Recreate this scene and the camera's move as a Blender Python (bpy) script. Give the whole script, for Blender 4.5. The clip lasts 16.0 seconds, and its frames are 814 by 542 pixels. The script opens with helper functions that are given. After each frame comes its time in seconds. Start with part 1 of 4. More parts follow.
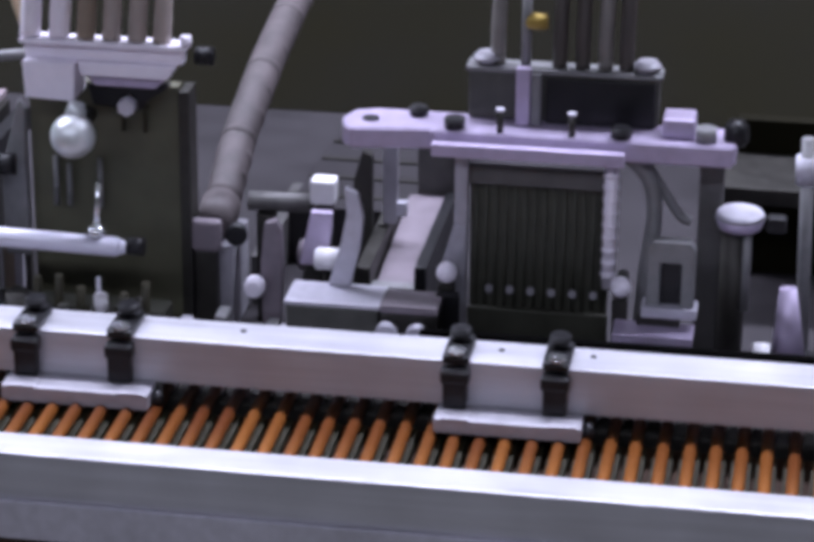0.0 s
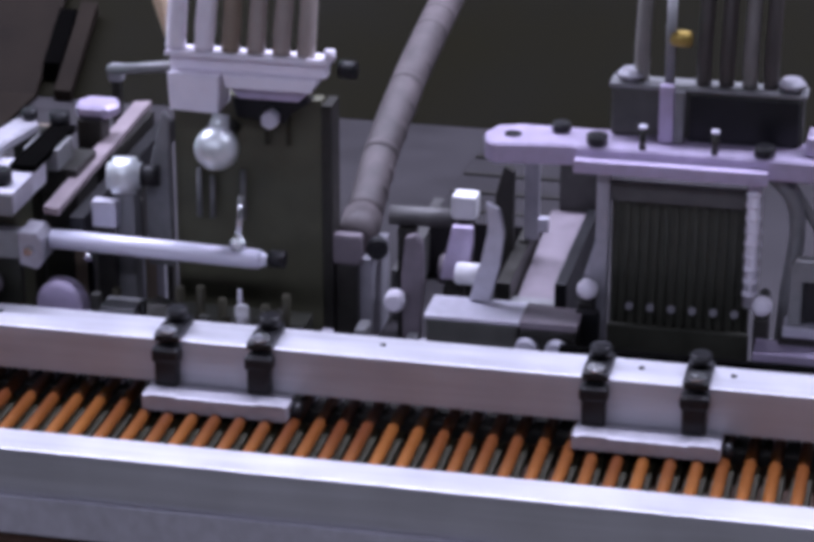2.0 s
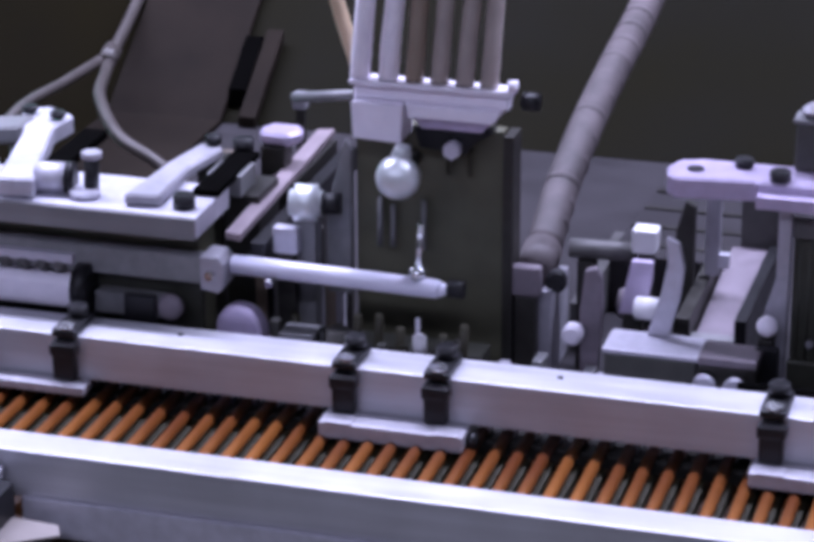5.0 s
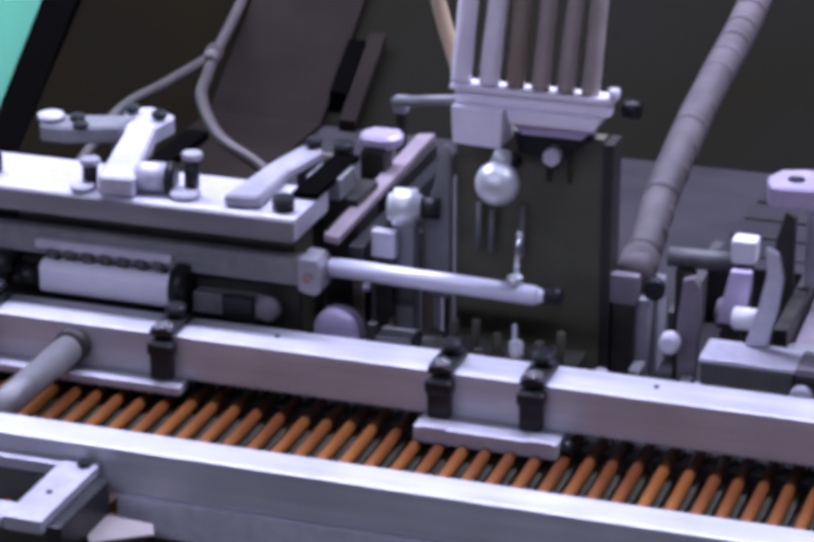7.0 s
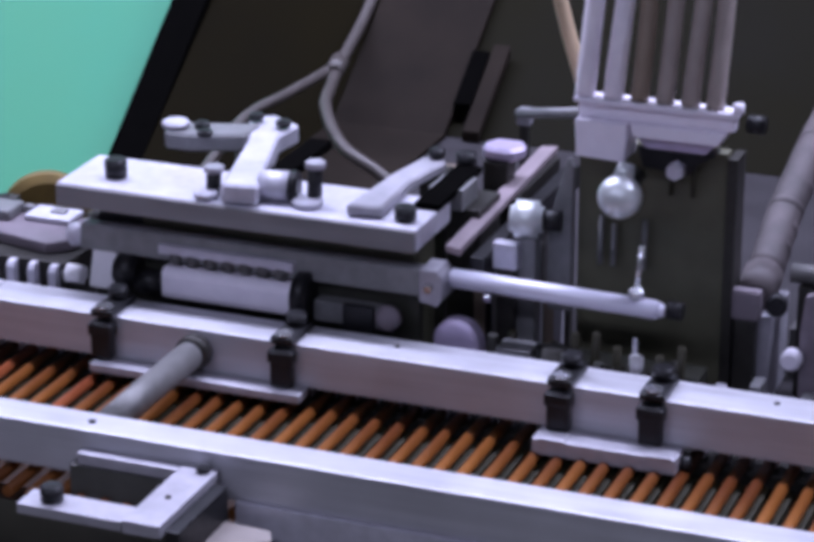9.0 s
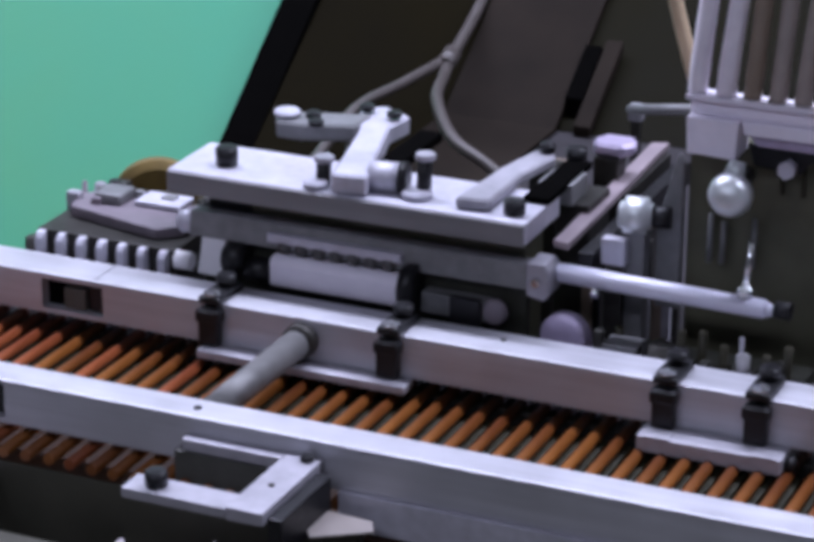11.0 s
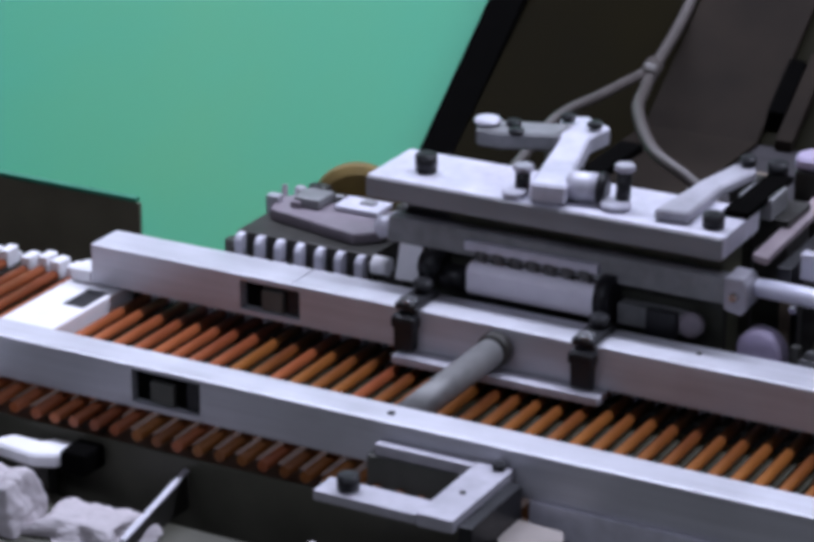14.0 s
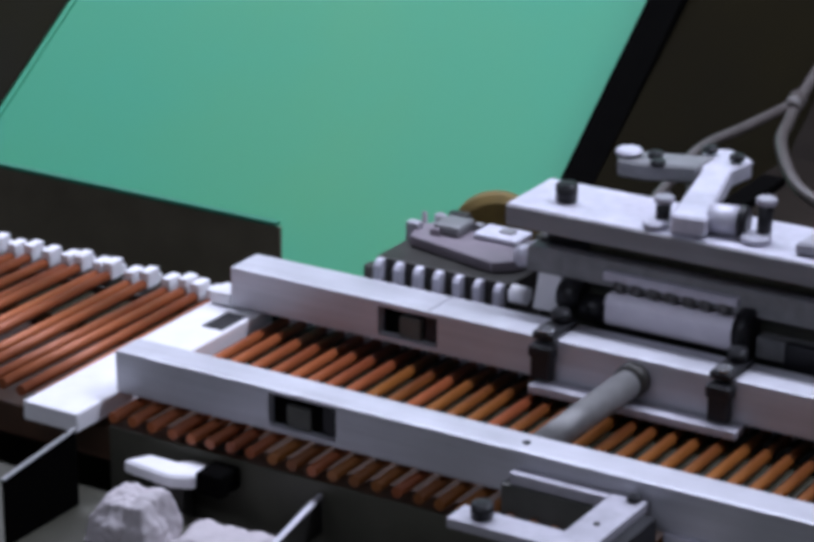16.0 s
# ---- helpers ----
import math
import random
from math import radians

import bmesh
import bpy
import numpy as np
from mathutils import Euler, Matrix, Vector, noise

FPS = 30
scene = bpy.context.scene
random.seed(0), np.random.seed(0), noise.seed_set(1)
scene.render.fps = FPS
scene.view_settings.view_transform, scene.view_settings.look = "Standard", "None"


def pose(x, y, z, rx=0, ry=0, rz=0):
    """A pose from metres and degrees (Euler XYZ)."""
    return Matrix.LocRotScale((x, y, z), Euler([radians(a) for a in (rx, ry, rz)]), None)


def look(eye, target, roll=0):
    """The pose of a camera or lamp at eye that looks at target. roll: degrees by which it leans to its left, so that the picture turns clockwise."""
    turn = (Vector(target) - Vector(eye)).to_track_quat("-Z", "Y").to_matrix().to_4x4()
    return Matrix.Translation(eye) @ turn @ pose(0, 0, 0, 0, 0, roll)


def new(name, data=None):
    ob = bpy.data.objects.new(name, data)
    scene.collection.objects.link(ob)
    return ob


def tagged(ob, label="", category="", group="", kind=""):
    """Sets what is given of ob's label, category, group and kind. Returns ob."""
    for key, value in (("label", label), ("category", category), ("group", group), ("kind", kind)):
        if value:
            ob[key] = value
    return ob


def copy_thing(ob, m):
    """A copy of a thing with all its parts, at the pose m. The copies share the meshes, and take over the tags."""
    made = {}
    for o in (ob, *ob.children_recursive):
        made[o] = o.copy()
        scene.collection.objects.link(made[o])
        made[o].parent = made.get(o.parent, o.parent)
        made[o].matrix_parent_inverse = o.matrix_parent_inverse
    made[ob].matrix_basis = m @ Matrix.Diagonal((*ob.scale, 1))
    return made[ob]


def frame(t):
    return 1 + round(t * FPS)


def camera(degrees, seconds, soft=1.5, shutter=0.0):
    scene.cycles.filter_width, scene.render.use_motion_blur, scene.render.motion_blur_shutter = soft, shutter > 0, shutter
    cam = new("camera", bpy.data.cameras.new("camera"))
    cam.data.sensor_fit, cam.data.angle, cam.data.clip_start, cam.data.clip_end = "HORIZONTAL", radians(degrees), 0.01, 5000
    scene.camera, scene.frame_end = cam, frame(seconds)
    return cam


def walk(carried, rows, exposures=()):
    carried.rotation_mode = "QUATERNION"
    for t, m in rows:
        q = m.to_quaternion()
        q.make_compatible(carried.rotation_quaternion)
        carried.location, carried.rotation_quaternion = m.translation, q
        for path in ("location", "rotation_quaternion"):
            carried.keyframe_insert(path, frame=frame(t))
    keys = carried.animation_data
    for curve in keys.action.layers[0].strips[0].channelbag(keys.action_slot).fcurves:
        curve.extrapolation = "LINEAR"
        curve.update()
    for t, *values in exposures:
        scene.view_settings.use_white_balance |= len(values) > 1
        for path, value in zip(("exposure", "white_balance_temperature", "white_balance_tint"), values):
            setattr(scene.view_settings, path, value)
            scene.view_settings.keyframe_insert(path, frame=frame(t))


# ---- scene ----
# the camera stands on its tripod and pans to the left
cam = camera(17.0, 16.0, soft=4.8)
EYE = (0.0, 0.0, 1.57)
PATH = [
    (0.0, 67.491, -0.418, 9.378),
    (0.5, 67.492, -0.426, 10.28),
    (1.0, 67.156, -0.364, 10.971),
    (1.5, 67.434, -0.25, 11.499),
    (2.0, 67.801, -0.022, 12.407),
    (2.5, 68.195, -0.193, 12.895),
    (3.0, 68.015, 0.432, 13.232),
    (3.5, 67.869, 0.377, 13.993),
    (4.0, 68.07, 0.248, 14.5),
    (4.5, 68.387, 0.325, 15.467),
    (7.0, 68.574, -0.003, 18.661),
    (7.5, 68.855, 0.55, 19.195),
    (8.0, 68.675, 0.132, 19.838),
    (8.5, 68.667, 0.001, 20.499),
    (9.0, 68.811, 0.066, 21.367),
    (9.5, 68.952, 0.05, 22.08),
    (12.0, 68.581, -0.075, 25.392),
    (12.5, 68.761, 0.182, 26.278),
    (13.0, 68.851, 0.04, 27.126),
    (13.5, 68.878, -0.071, 27.651),
    (14.0, 68.816, -0.088, 28.294),
    (14.5, 68.82, -0.017, 29.392),
    (15.0, 69.141, -0.035, 30.028),
    (15.5, 69.336, -0.412, 30.907),
    (16.0, 69.4, -0.142, 31.431),
]
walk(cam, [(t, pose(*EYE, rx, ry, rz)) for t, rx, ry, rz in PATH],
     exposures=[(0.0, -0.06, 6450, 11), (2.5, -0.2, 6200, 18), (4.5, -0.06, 5950, 22), (8.0, -0.19, 5900, 22), (9.5, -0.38, 6080, 17), (12.0, -0.48, 6300, 10), (16.0, -0.65, 6380, 6)])

# ---- light: ceiling lamps of a workshop ----
world = bpy.data.worlds.new("world")
scene.world = world
world.use_nodes = True
world.node_tree.nodes["Background"].inputs[0].default_value = (0.75, 0.78, 0.9, 1)
world.node_tree.nodes["Background"].inputs[1].default_value = 0.035


def area_lamp(name, eye, target, sx, sy, power, color):
    data = bpy.data.lights.new(name, "AREA")
    data.shape, data.size, data.size_y, data.energy, data.color = "RECTANGLE", sx, sy, power, color
    ob = new(name, data)
    ob.matrix_world = look(eye, target)
    return ob


area_lamp("ceiling_lamp", (-0.8, 1.95, 2.95), (-0.8, 1.75, 0.0), 5.0, 0.2, 208, (0.765, 0.785, 1.0))
area_lamp("ceiling_lamp", (-0.6, -1.0, 2.95), (-0.6, 0.6, 0.6), 4.0, 0.3, 41, (0.765, 0.785, 1.0))


# ---- materials ----
def material(name, color, rough=0.5, metal=0.0, grain=0.15, scale=60.0, bump=0.1, stretch=(1, 1, 1), tint=None, spec=0.5, each=0.0):
    m = bpy.data.materials.new(name)
    m.use_nodes = True
    nt = m.node_tree
    b = nt.nodes["Principled BSDF"]
    b.inputs["Roughness"].default_value = rough
    b.inputs["Metallic"].default_value = metal
    b.inputs["Specular IOR Level"].default_value = spec
    tc = nt.nodes.new("ShaderNodeTexCoord")
    mp = nt.nodes.new("ShaderNodeMapping")
    mp.inputs["Scale"].default_value = stretch
    nt.links.new(tc.outputs["Object"], mp.inputs[0])
    n1 = nt.nodes.new("ShaderNodeTexNoise")
    n1.inputs["Scale"].default_value, n1.inputs["Detail"].default_value = scale, 6
    n2 = nt.nodes.new("ShaderNodeTexNoise")
    n2.inputs["Scale"].default_value, n2.inputs["Detail"].default_value = scale / 9, 3
    nt.links.new(mp.outputs[0], n1.inputs["Vector"])
    nt.links.new(tc.outputs["Object"], n2.inputs["Vector"])
    add = nt.nodes.new("ShaderNodeMath")
    add.operation = "ADD"
    nt.links.new(n1.outputs[0], add.inputs[0])
    nt.links.new(n2.outputs[0], add.inputs[1])
    last = add.outputs[0]
    if each:
        info = nt.nodes.new("ShaderNodeObjectInfo")
        ma = nt.nodes.new("ShaderNodeMath")
        ma.operation = "MULTIPLY_ADD"
        ma.inputs[1].default_value = each
        nt.links.new(info.outputs["Random"], ma.inputs[0])
        nt.links.new(last, ma.inputs[2])
        last = ma.outputs[0]
    ramp = nt.nodes.new("ShaderNodeValToRGB")
    lo = [c * (1 - grain) for c in color]
    hi = [min(1, c * (1 + grain)) for c in (tint or color)]
    ramp.color_ramp.elements[0].position, ramp.color_ramp.elements[1].position = 0.6, min(1.0, 1.4 + each)
    ramp.color_ramp.elements[0].color = (*lo, 1)
    ramp.color_ramp.elements[1].color = (*hi, 1)
    half = nt.nodes.new("ShaderNodeMath")
    half.operation = "MULTIPLY"
    half.inputs[1].default_value = 0.7
    nt.links.new(last, half.inputs[0])
    ramp.color_ramp.elements[0].position, ramp.color_ramp.elements[1].position = 0.42, min(1.0, 0.98 + each * 0.7)
    nt.links.new(half.outputs[0], ramp.inputs[0])
    nt.links.new(ramp.outputs[0], b.inputs["Base Color"])
    mr = nt.nodes.new("ShaderNodeMapRange")
    mr.inputs["From Min"].default_value, mr.inputs["From Max"].default_value = 0.6, 1.4
    mr.inputs["To Min"].default_value, mr.inputs["To Max"].default_value = max(0.05, rough - 0.08), min(1, rough + 0.12)
    nt.links.new(add.outputs[0], mr.inputs["Value"])
    nt.links.new(mr.outputs[0], b.inputs["Roughness"])
    if bump:
        bp = nt.nodes.new("ShaderNodeBump")
        bp.inputs["Strength"].default_value, bp.inputs["Distance"].default_value = bump, 0.0006
        nt.links.new(n1.outputs[0], bp.inputs["Height"])
        nt.links.new(bp.outputs[0], b.inputs["Normal"])
    return m


ALU = material("machined_aluminium", (0.53, 0.53, 0.57), 0.46, 0.5, 0.16, 220, 0.08, (0.05, 1, 1))
ALU_MATT = material("anodised_aluminium", (0.58, 0.57, 0.64), 0.5, 0.4, 0.18, 160, 0.1)
ALU_GREY = material("dull_grey_aluminium", (0.23, 0.23, 0.235), 0.5, 0.35, 0.25, 140, 0.12)
STEEL = material("polished_steel", (0.75, 0.77, 0.78), 0.2, 1.0, 0.1, 200, 0.03)
STEEL_DARK = material("oiled_dark_steel", (0.045, 0.043, 0.038), 0.45, 0.5, 0.35, 120, 0.15)
BLACK = material("black_oxide_and_shade", (0.012, 0.012, 0.014), 0.4, 0.3, 0.3, 200, 0.1)
GUNMETAL = material("dark_green_grey_plate", (0.032, 0.033, 0.024), 0.5, 0.2, 0.3, 90, 0.12)
DARK_PAINT = material("dark_brown_paint", (0.055, 0.045, 0.028), 0.55, 0.0, 0.3, 40, 0.1)
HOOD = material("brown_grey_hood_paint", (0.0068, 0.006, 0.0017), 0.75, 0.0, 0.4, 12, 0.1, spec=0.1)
COPPER = material("copper_rod", (0.155, 0.033, 0.006), 0.45, 0.2, 0.4, 120, 0.08, (1, 0.1, 1), (0.205, 0.072, 0.011), each=0.4)
COPPER_RED = material("reddish_copper_rod", (0.21, 0.04, 0.012), 0.45, 0.2, 0.35, 120, 0.08, (1, 0.1, 1), (0.28, 0.08, 0.024), each=0.4)
WHITE = material("white_plastic", (0.78, 0.77, 0.8), 0.45, 0.0, 0.08, 80, 0.08)
TURQUOISE = material("turquoise_wall_paint", (0.022, 0.262, 0.082), 0.6, 0.0, 0.12, 4, 0.03, tint=(0.023, 0.23, 0.142))
BRASS = material("dull_brass", (0.38, 0.27, 0.07), 0.4, 0.7, 0.25, 90, 0.1)
TUBE = material("pale_lilac_hose", (0.88, 0.82, 0.93), 0.35, 0.0, 0.15, 90, 0.05)
TUBE_BROWN = material("brown_hose", (0.26, 0.205, 0.155), 0.4, 0.0, 0.2, 90, 0.05)
OLIVE = material("dark_olive_paint", (0.03, 0.027, 0.012), 0.6, 0.0, 0.3, 90, 0.1)
CHROME = material("bright_chrome", (0.76, 0.80, 0.81), 0.36, 0.5, 0.12, 200, 0.02)
PLATE_GREY = material("worn_grey_plate", (0.021, 0.0162, 0.0125), 0.75, 0.0, 0.6, 14, 0.1, spec=0.06)
MATT_BLACK = material("matt_black_paint_and_shade", (0.0024, 0.0023, 0.0022), 0.9, 0.0, 0.3, 60, 0.1, spec=0.01)
PANEL_OLIVE = material("olive_grey_panel", (0.098, 0.097, 0.062), 0.5, 0.1, 0.35, 45, 0.12)
TUBE_WARM = material("warm_grey_hose", (0.36, 0.31, 0.28), 0.4, 0.0, 0.2, 90, 0.05)
WHITE_LILAC = material("white_lilac_enamel", (0.88, 0.84, 0.95), 0.4, 0.0, 0.08, 90, 0.06)
FOOT_GREY = material("grey_milled_aluminium", (0.4, 0.39, 0.43), 0.48, 0.35, 0.2, 150, 0.1)
DECK = material("grey_painted_deck", (0.034, 0.031, 0.034), 0.55, 0.0, 0.3, 30, 0.1, spec=0.25)
ALU_LILAC = material("lilac_tinted_aluminium", (0.53, 0.46, 0.62), 0.42, 0.4, 0.15, 160, 0.08)
ALU_ROSE = material("pinkish_grey_aluminium", (0.22, 0.19, 0.215), 0.48, 0.3, 0.2, 120, 0.1)
ALU_GREY_DARK = material("dark_grey_metal", (0.11, 0.107, 0.105), 0.5, 0.3, 0.3, 110, 0.12)
GUNMETAL_LIGHT = material("grey_green_metal", (0.085, 0.085, 0.075), 0.5, 0.3, 0.25, 110, 0.12)
WHEEL_BROWN = material("tarnished_brown_brass", (0.17, 0.115, 0.03), 0.5, 0.3, 0.3, 90, 0.1)
NEEDLE_OLIVE = material("dark_olive_needle_plate", (0.06, 0.061, 0.046), 0.5, 0.2, 0.35, 90, 0.12)
# darker copy of the plate metal: shade of its front face as colour
SHADED_EDGE = material("grey_shaded_plate_edge", (0.25, 0.25, 0.26), 0.5, 0.3, 0.22, 150, 0.12, (0.08, 1, 1))
# hood paint again, its tone set for the shading towards the left
HOOD_SIDE = material("shaded_brown_hood_paint", (0.0066, 0.0052, 0.0018), 0.8, 0.0, 0.5, 10, 0.1, spec=0.04)
GUARD_BROWN = material("brown_guard_paint", (0.12, 0.105, 0.07), 0.55, 0.0, 0.3, 30, 0.1)
RUSTY_TRACK = material("rusty_brown_track", (0.05, 0.022, 0.009), 0.65, 0.0, 0.5, 45, 0.15)
SLIDE_ROSE = material("pale_rose_metal", (0.32, 0.265, 0.285), 0.45, 0.3, 0.2, 120, 0.1)
BAR_GREY = material("dull_grey_bar", (0.16, 0.158, 0.155), 0.5, 0.3, 0.3, 110, 0.12)
TRAY = material("oily_olive_grey_sheet", (0.072, 0.07, 0.052), 0.5, 0.2, 0.35, 35, 0.12)
TRACK = material("oily_black_track", (0.012, 0.011, 0.008), 0.6, 0.0, 0.4, 60, 0.1)
CLOTH = material("soft_white_cloth", (0.44, 0.405, 0.42), 0.85, 0.0, 0.12, 300, 0.25)
CARD = material("pale_card", (0.26, 0.23, 0.21), 0.8, 0.0, 0.15, 90, 0.1)
CONDUIT = material("dusty_brown_conduit", (0.105, 0.088, 0.09), 0.65, 0.0, 0.6, 70, 0.3)
BAR = material("bright_ground_bar", (0.78, 0.78, 0.9), 0.35, 0.25, 0.1, 200, 0.04, (0.05, 1, 1))
GREEN_TRIM = material("green_paint", (0.03, 0.2, 0.12), 0.5, 0.0, 0.2, 60, 0.05)
TUBE_GREY = material("grey_hose", (0.2, 0.185, 0.175), 0.4, 0.0, 0.2, 90, 0.05)
TUBE_DIM = material("dark_grey_hose", (0.072, 0.062, 0.057), 0.4, 0.0, 0.2, 90, 0.05)
TUBE_TAN = material("tan_hose", (0.55, 0.42, 0.27), 0.4, 0.0, 0.2, 90, 0.05)
CONCRETE = material("grey_workshop_floor", (0.22, 0.22, 0.21), 0.7, 0.0, 0.25, 6, 0.1)
PLASTER = material("grey_workshop_wall", (0.3, 0.3, 0.29), 0.8, 0.0, 0.12, 4, 0.05)


# ---- building helpers ----
def box(bm, x0, x1, y0, y1, z0, z1, bevel=0.0008):
    tmp = bmesh.new()
    bmesh.ops.create_cube(tmp, size=1)
    bmesh.ops.scale(tmp, vec=(abs(x1 - x0), abs(y1 - y0), abs(z1 - z0)), verts=tmp.verts)
    if bevel:
        bmesh.ops.bevel(tmp, geom=list(tmp.edges), offset=min(bevel, 0.3 * min(abs(x1 - x0), abs(y1 - y0), abs(z1 - z0))), segments=2, profile=0.6, affect="EDGES")
    bmesh.ops.translate(tmp, vec=((x0 + x1) / 2, (y0 + y1) / 2, (z0 + z1) / 2), verts=tmp.verts)
    me = bpy.data.meshes.new("tmp")
    tmp.to_mesh(me)
    bm.from_mesh(me)
    tmp.free()
    bpy.data.meshes.remove(me)
    return bm


def cyl(bm, p, q, r, r2=None, seg=20, bevel=0.0):
    p, q = Vector(p), Vector(q)
    tmp = bmesh.new()
    bmesh.ops.create_cone(tmp, cap_ends=True, segments=seg, radius1=r, radius2=r if r2 is None else r2, depth=(q - p).length)
    if bevel:
        rims = [e for e in tmp.edges if len({len(f.verts) for f in e.link_faces}) == 2]
        bmesh.ops.bevel(tmp, geom=rims, offset=bevel, segments=2, affect="EDGES")
    for f in tmp.faces:
        f.smooth = len(f.verts) == 4
    m = Matrix.Translation((p + q) / 2) @ (q - p).to_track_quat("Z", "Y").to_matrix().to_4x4()
    bmesh.ops.transform(tmp, matrix=m, verts=tmp.verts)
    me = bpy.data.meshes.new("tmp")
    tmp.to_mesh(me)
    bm.from_mesh(me)
    tmp.free()
    bpy.data.meshes.remove(me)
    return bm


def ball(bm, c, r, squash=1.0):
    tmp = bmesh.new()
    bmesh.ops.create_uvsphere(tmp, u_segments=24, v_segments=14, radius=r)
    bmesh.ops.scale(tmp, vec=(1, 1, squash), verts=tmp.verts)
    for f in tmp.faces:
        f.smooth = True
    bmesh.ops.translate(tmp, vec=c, verts=tmp.verts)
    me = bpy.data.meshes.new("tmp")
    tmp.to_mesh(me)
    bm.from_mesh(me)
    tmp.free()
    bpy.data.meshes.remove(me)
    return bm


def prism(bm, outline, axis, lo, hi, bevel=0.0006):
    """A plate with an outline in the plane across the axis ('x': y, z pairs; 'y': x, z pairs; 'z': x, y pairs)."""
    tmp = bmesh.new()
    put = {"x": lambda a, b, c: (c, a, b), "y": lambda a, b, c: (a, c, b), "z": lambda a, b, c: (a, b, c)}[axis]
    low = [tmp.verts.new(put(a, b, lo)) for a, b in outline]
    high = [tmp.verts.new(put(a, b, hi)) for a, b in outline]
    n = len(outline)
    tmp.faces.new(low)
    tmp.faces.new(high[::-1])
    for i in range(n):
        tmp.faces.new((low[i], high[i], high[(i + 1) % n], low[(i + 1) % n]))
    bmesh.ops.recalc_face_normals(tmp, faces=tmp.faces)
    if bevel:
        bmesh.ops.bevel(tmp, geom=list(tmp.edges), offset=bevel, segments=1, affect="EDGES")
    me = bpy.data.meshes.new("tmp")
    tmp.to_mesh(me)
    bm.from_mesh(me)
    tmp.free()
    bpy.data.meshes.remove(me)
    return bm


def hose(bm, points, r, seg=10, steps=8):
    """A round hose that bends smoothly through the points."""
    pts = [Vector(p) for p in points]
    pts = [2 * pts[0] - pts[1]] + pts + [2 * pts[-1] - pts[-2]]
    line = []
    for i in range(1, len(pts) - 2):
        a, b, c, d = pts[i - 1:i + 3]
        for k in range(steps):
            s = k / steps
            line.append(0.5 * (2 * b + (c - a) * s + (2 * a - 5 * b + 4 * c - d) * s * s + (3 * b - a - 3 * c + d) * s ** 3))
    line.append(pts[-2])
    rings = []
    for i, p in enumerate(line):
        way = (line[min(i + 1, len(line) - 1)] - line[max(i - 1, 0)]).normalized()
        q = way.to_track_quat("Z", "Y")
        rings.append([bm.verts.new(p + q @ Vector((r * math.cos(2 * math.pi * j / seg), r * math.sin(2 * math.pi * j / seg), 0))) for j in range(seg)])
    for a, b in zip(rings, rings[1:]):
        for j in range(seg):
            bm.faces.new((a[j], a[(j + 1) % seg], b[(j + 1) % seg], b[j])).smooth = True
    bm.faces.new(rings[0][::-1])
    bm.faces.new(rings[-1])
    return bm


def part(name, bm, mat, parent=None, label=""):
    me = bpy.data.meshes.new(name)
    bm.to_mesh(me)
    bm.free()
    me.materials.append(mat)
    ob = new(name, me)
    if parent:
        ob.parent = parent
    if label:
        ob["label"] = label
    return ob


def thing(name, label, category, group="", kind=""):
    ob = new(name)
    ob.empty_display_size = 0.01
    return tagged(ob, label, category, group, kind)


def B(*a, **k):
    return box(bmesh.new(), *a, **k)


def C(*a, **k):
    return cyl(bmesh.new(), *a, **k)


def screw(parent, x, y, z, r=0.005, h=0.006, way=(0, 0, 1), mat=None, name="cap_screw"):
    """A socket-head screw with its hexagon hole, standing on (x, y, z)."""
    w = Vector(way).normalized()
    p = Vector((x, y, z))
    bm = cyl(bmesh.new(), p, p + w * h, r, seg=18, bevel=r * 0.14)
    cyl(bm, p + w * h * 0.98, p + w * (h + 0.0004), r * 0.55, r * 0.5, seg=6)
    return part(name, bm, mat or BLACK, parent)


# ---- the room ----
tagged(part("floor", B(-6, 6, -3, 6, -0.1, 0, bevel=0), CONCRETE), "plain grey concrete workshop floor", "floor", kind="structure")
tagged(part("wall_north", B(-6, 6, 2.9, 3.0, 0, 3, bevel=0), PLASTER), "plain grey workshop wall", "wall", kind="structure")
tagged(part("wall_south", B(-6, 6, -3.1, -3, 0, 3, bevel=0), PLASTER), "plain grey workshop wall", "wall", kind="structure")
tagged(part("wall_east", B(6, 6.1, -3, 3, 0, 3, bevel=0), PLASTER), "plain grey workshop wall", "wall", kind="structure")
tagged(part("wall_west", B(-6.1, -6, -3, 3, 0, 3, bevel=0), PLASTER), "plain grey workshop wall", "wall", kind="structure")
tagged(part("ceiling", B(-6, 6, -3, 3, 3, 3.1, bevel=0), PLASTER), "plain light grey workshop ceiling", "ceiling", kind="structure")

def cut(ob, x0, x1, y0, y1, z0, z1):
    """Takes a box out of a mesh object."""
    cutter = part("cutter", B(x0, x1, y0, y1, z0, z1, bevel=0), BLACK)
    mod = ob.modifiers.new("cut", "BOOLEAN")
    mod.object, mod.operation, mod.solver = cutter, "DIFFERENCE", "EXACT"
    bpy.context.view_layer.update()
    done = bpy.data.meshes.new_from_object(ob.evaluated_get(bpy.context.evaluated_depsgraph_get()))
    ob.modifiers.clear()
    ob.data = done
    bpy.data.objects.remove(cutter)


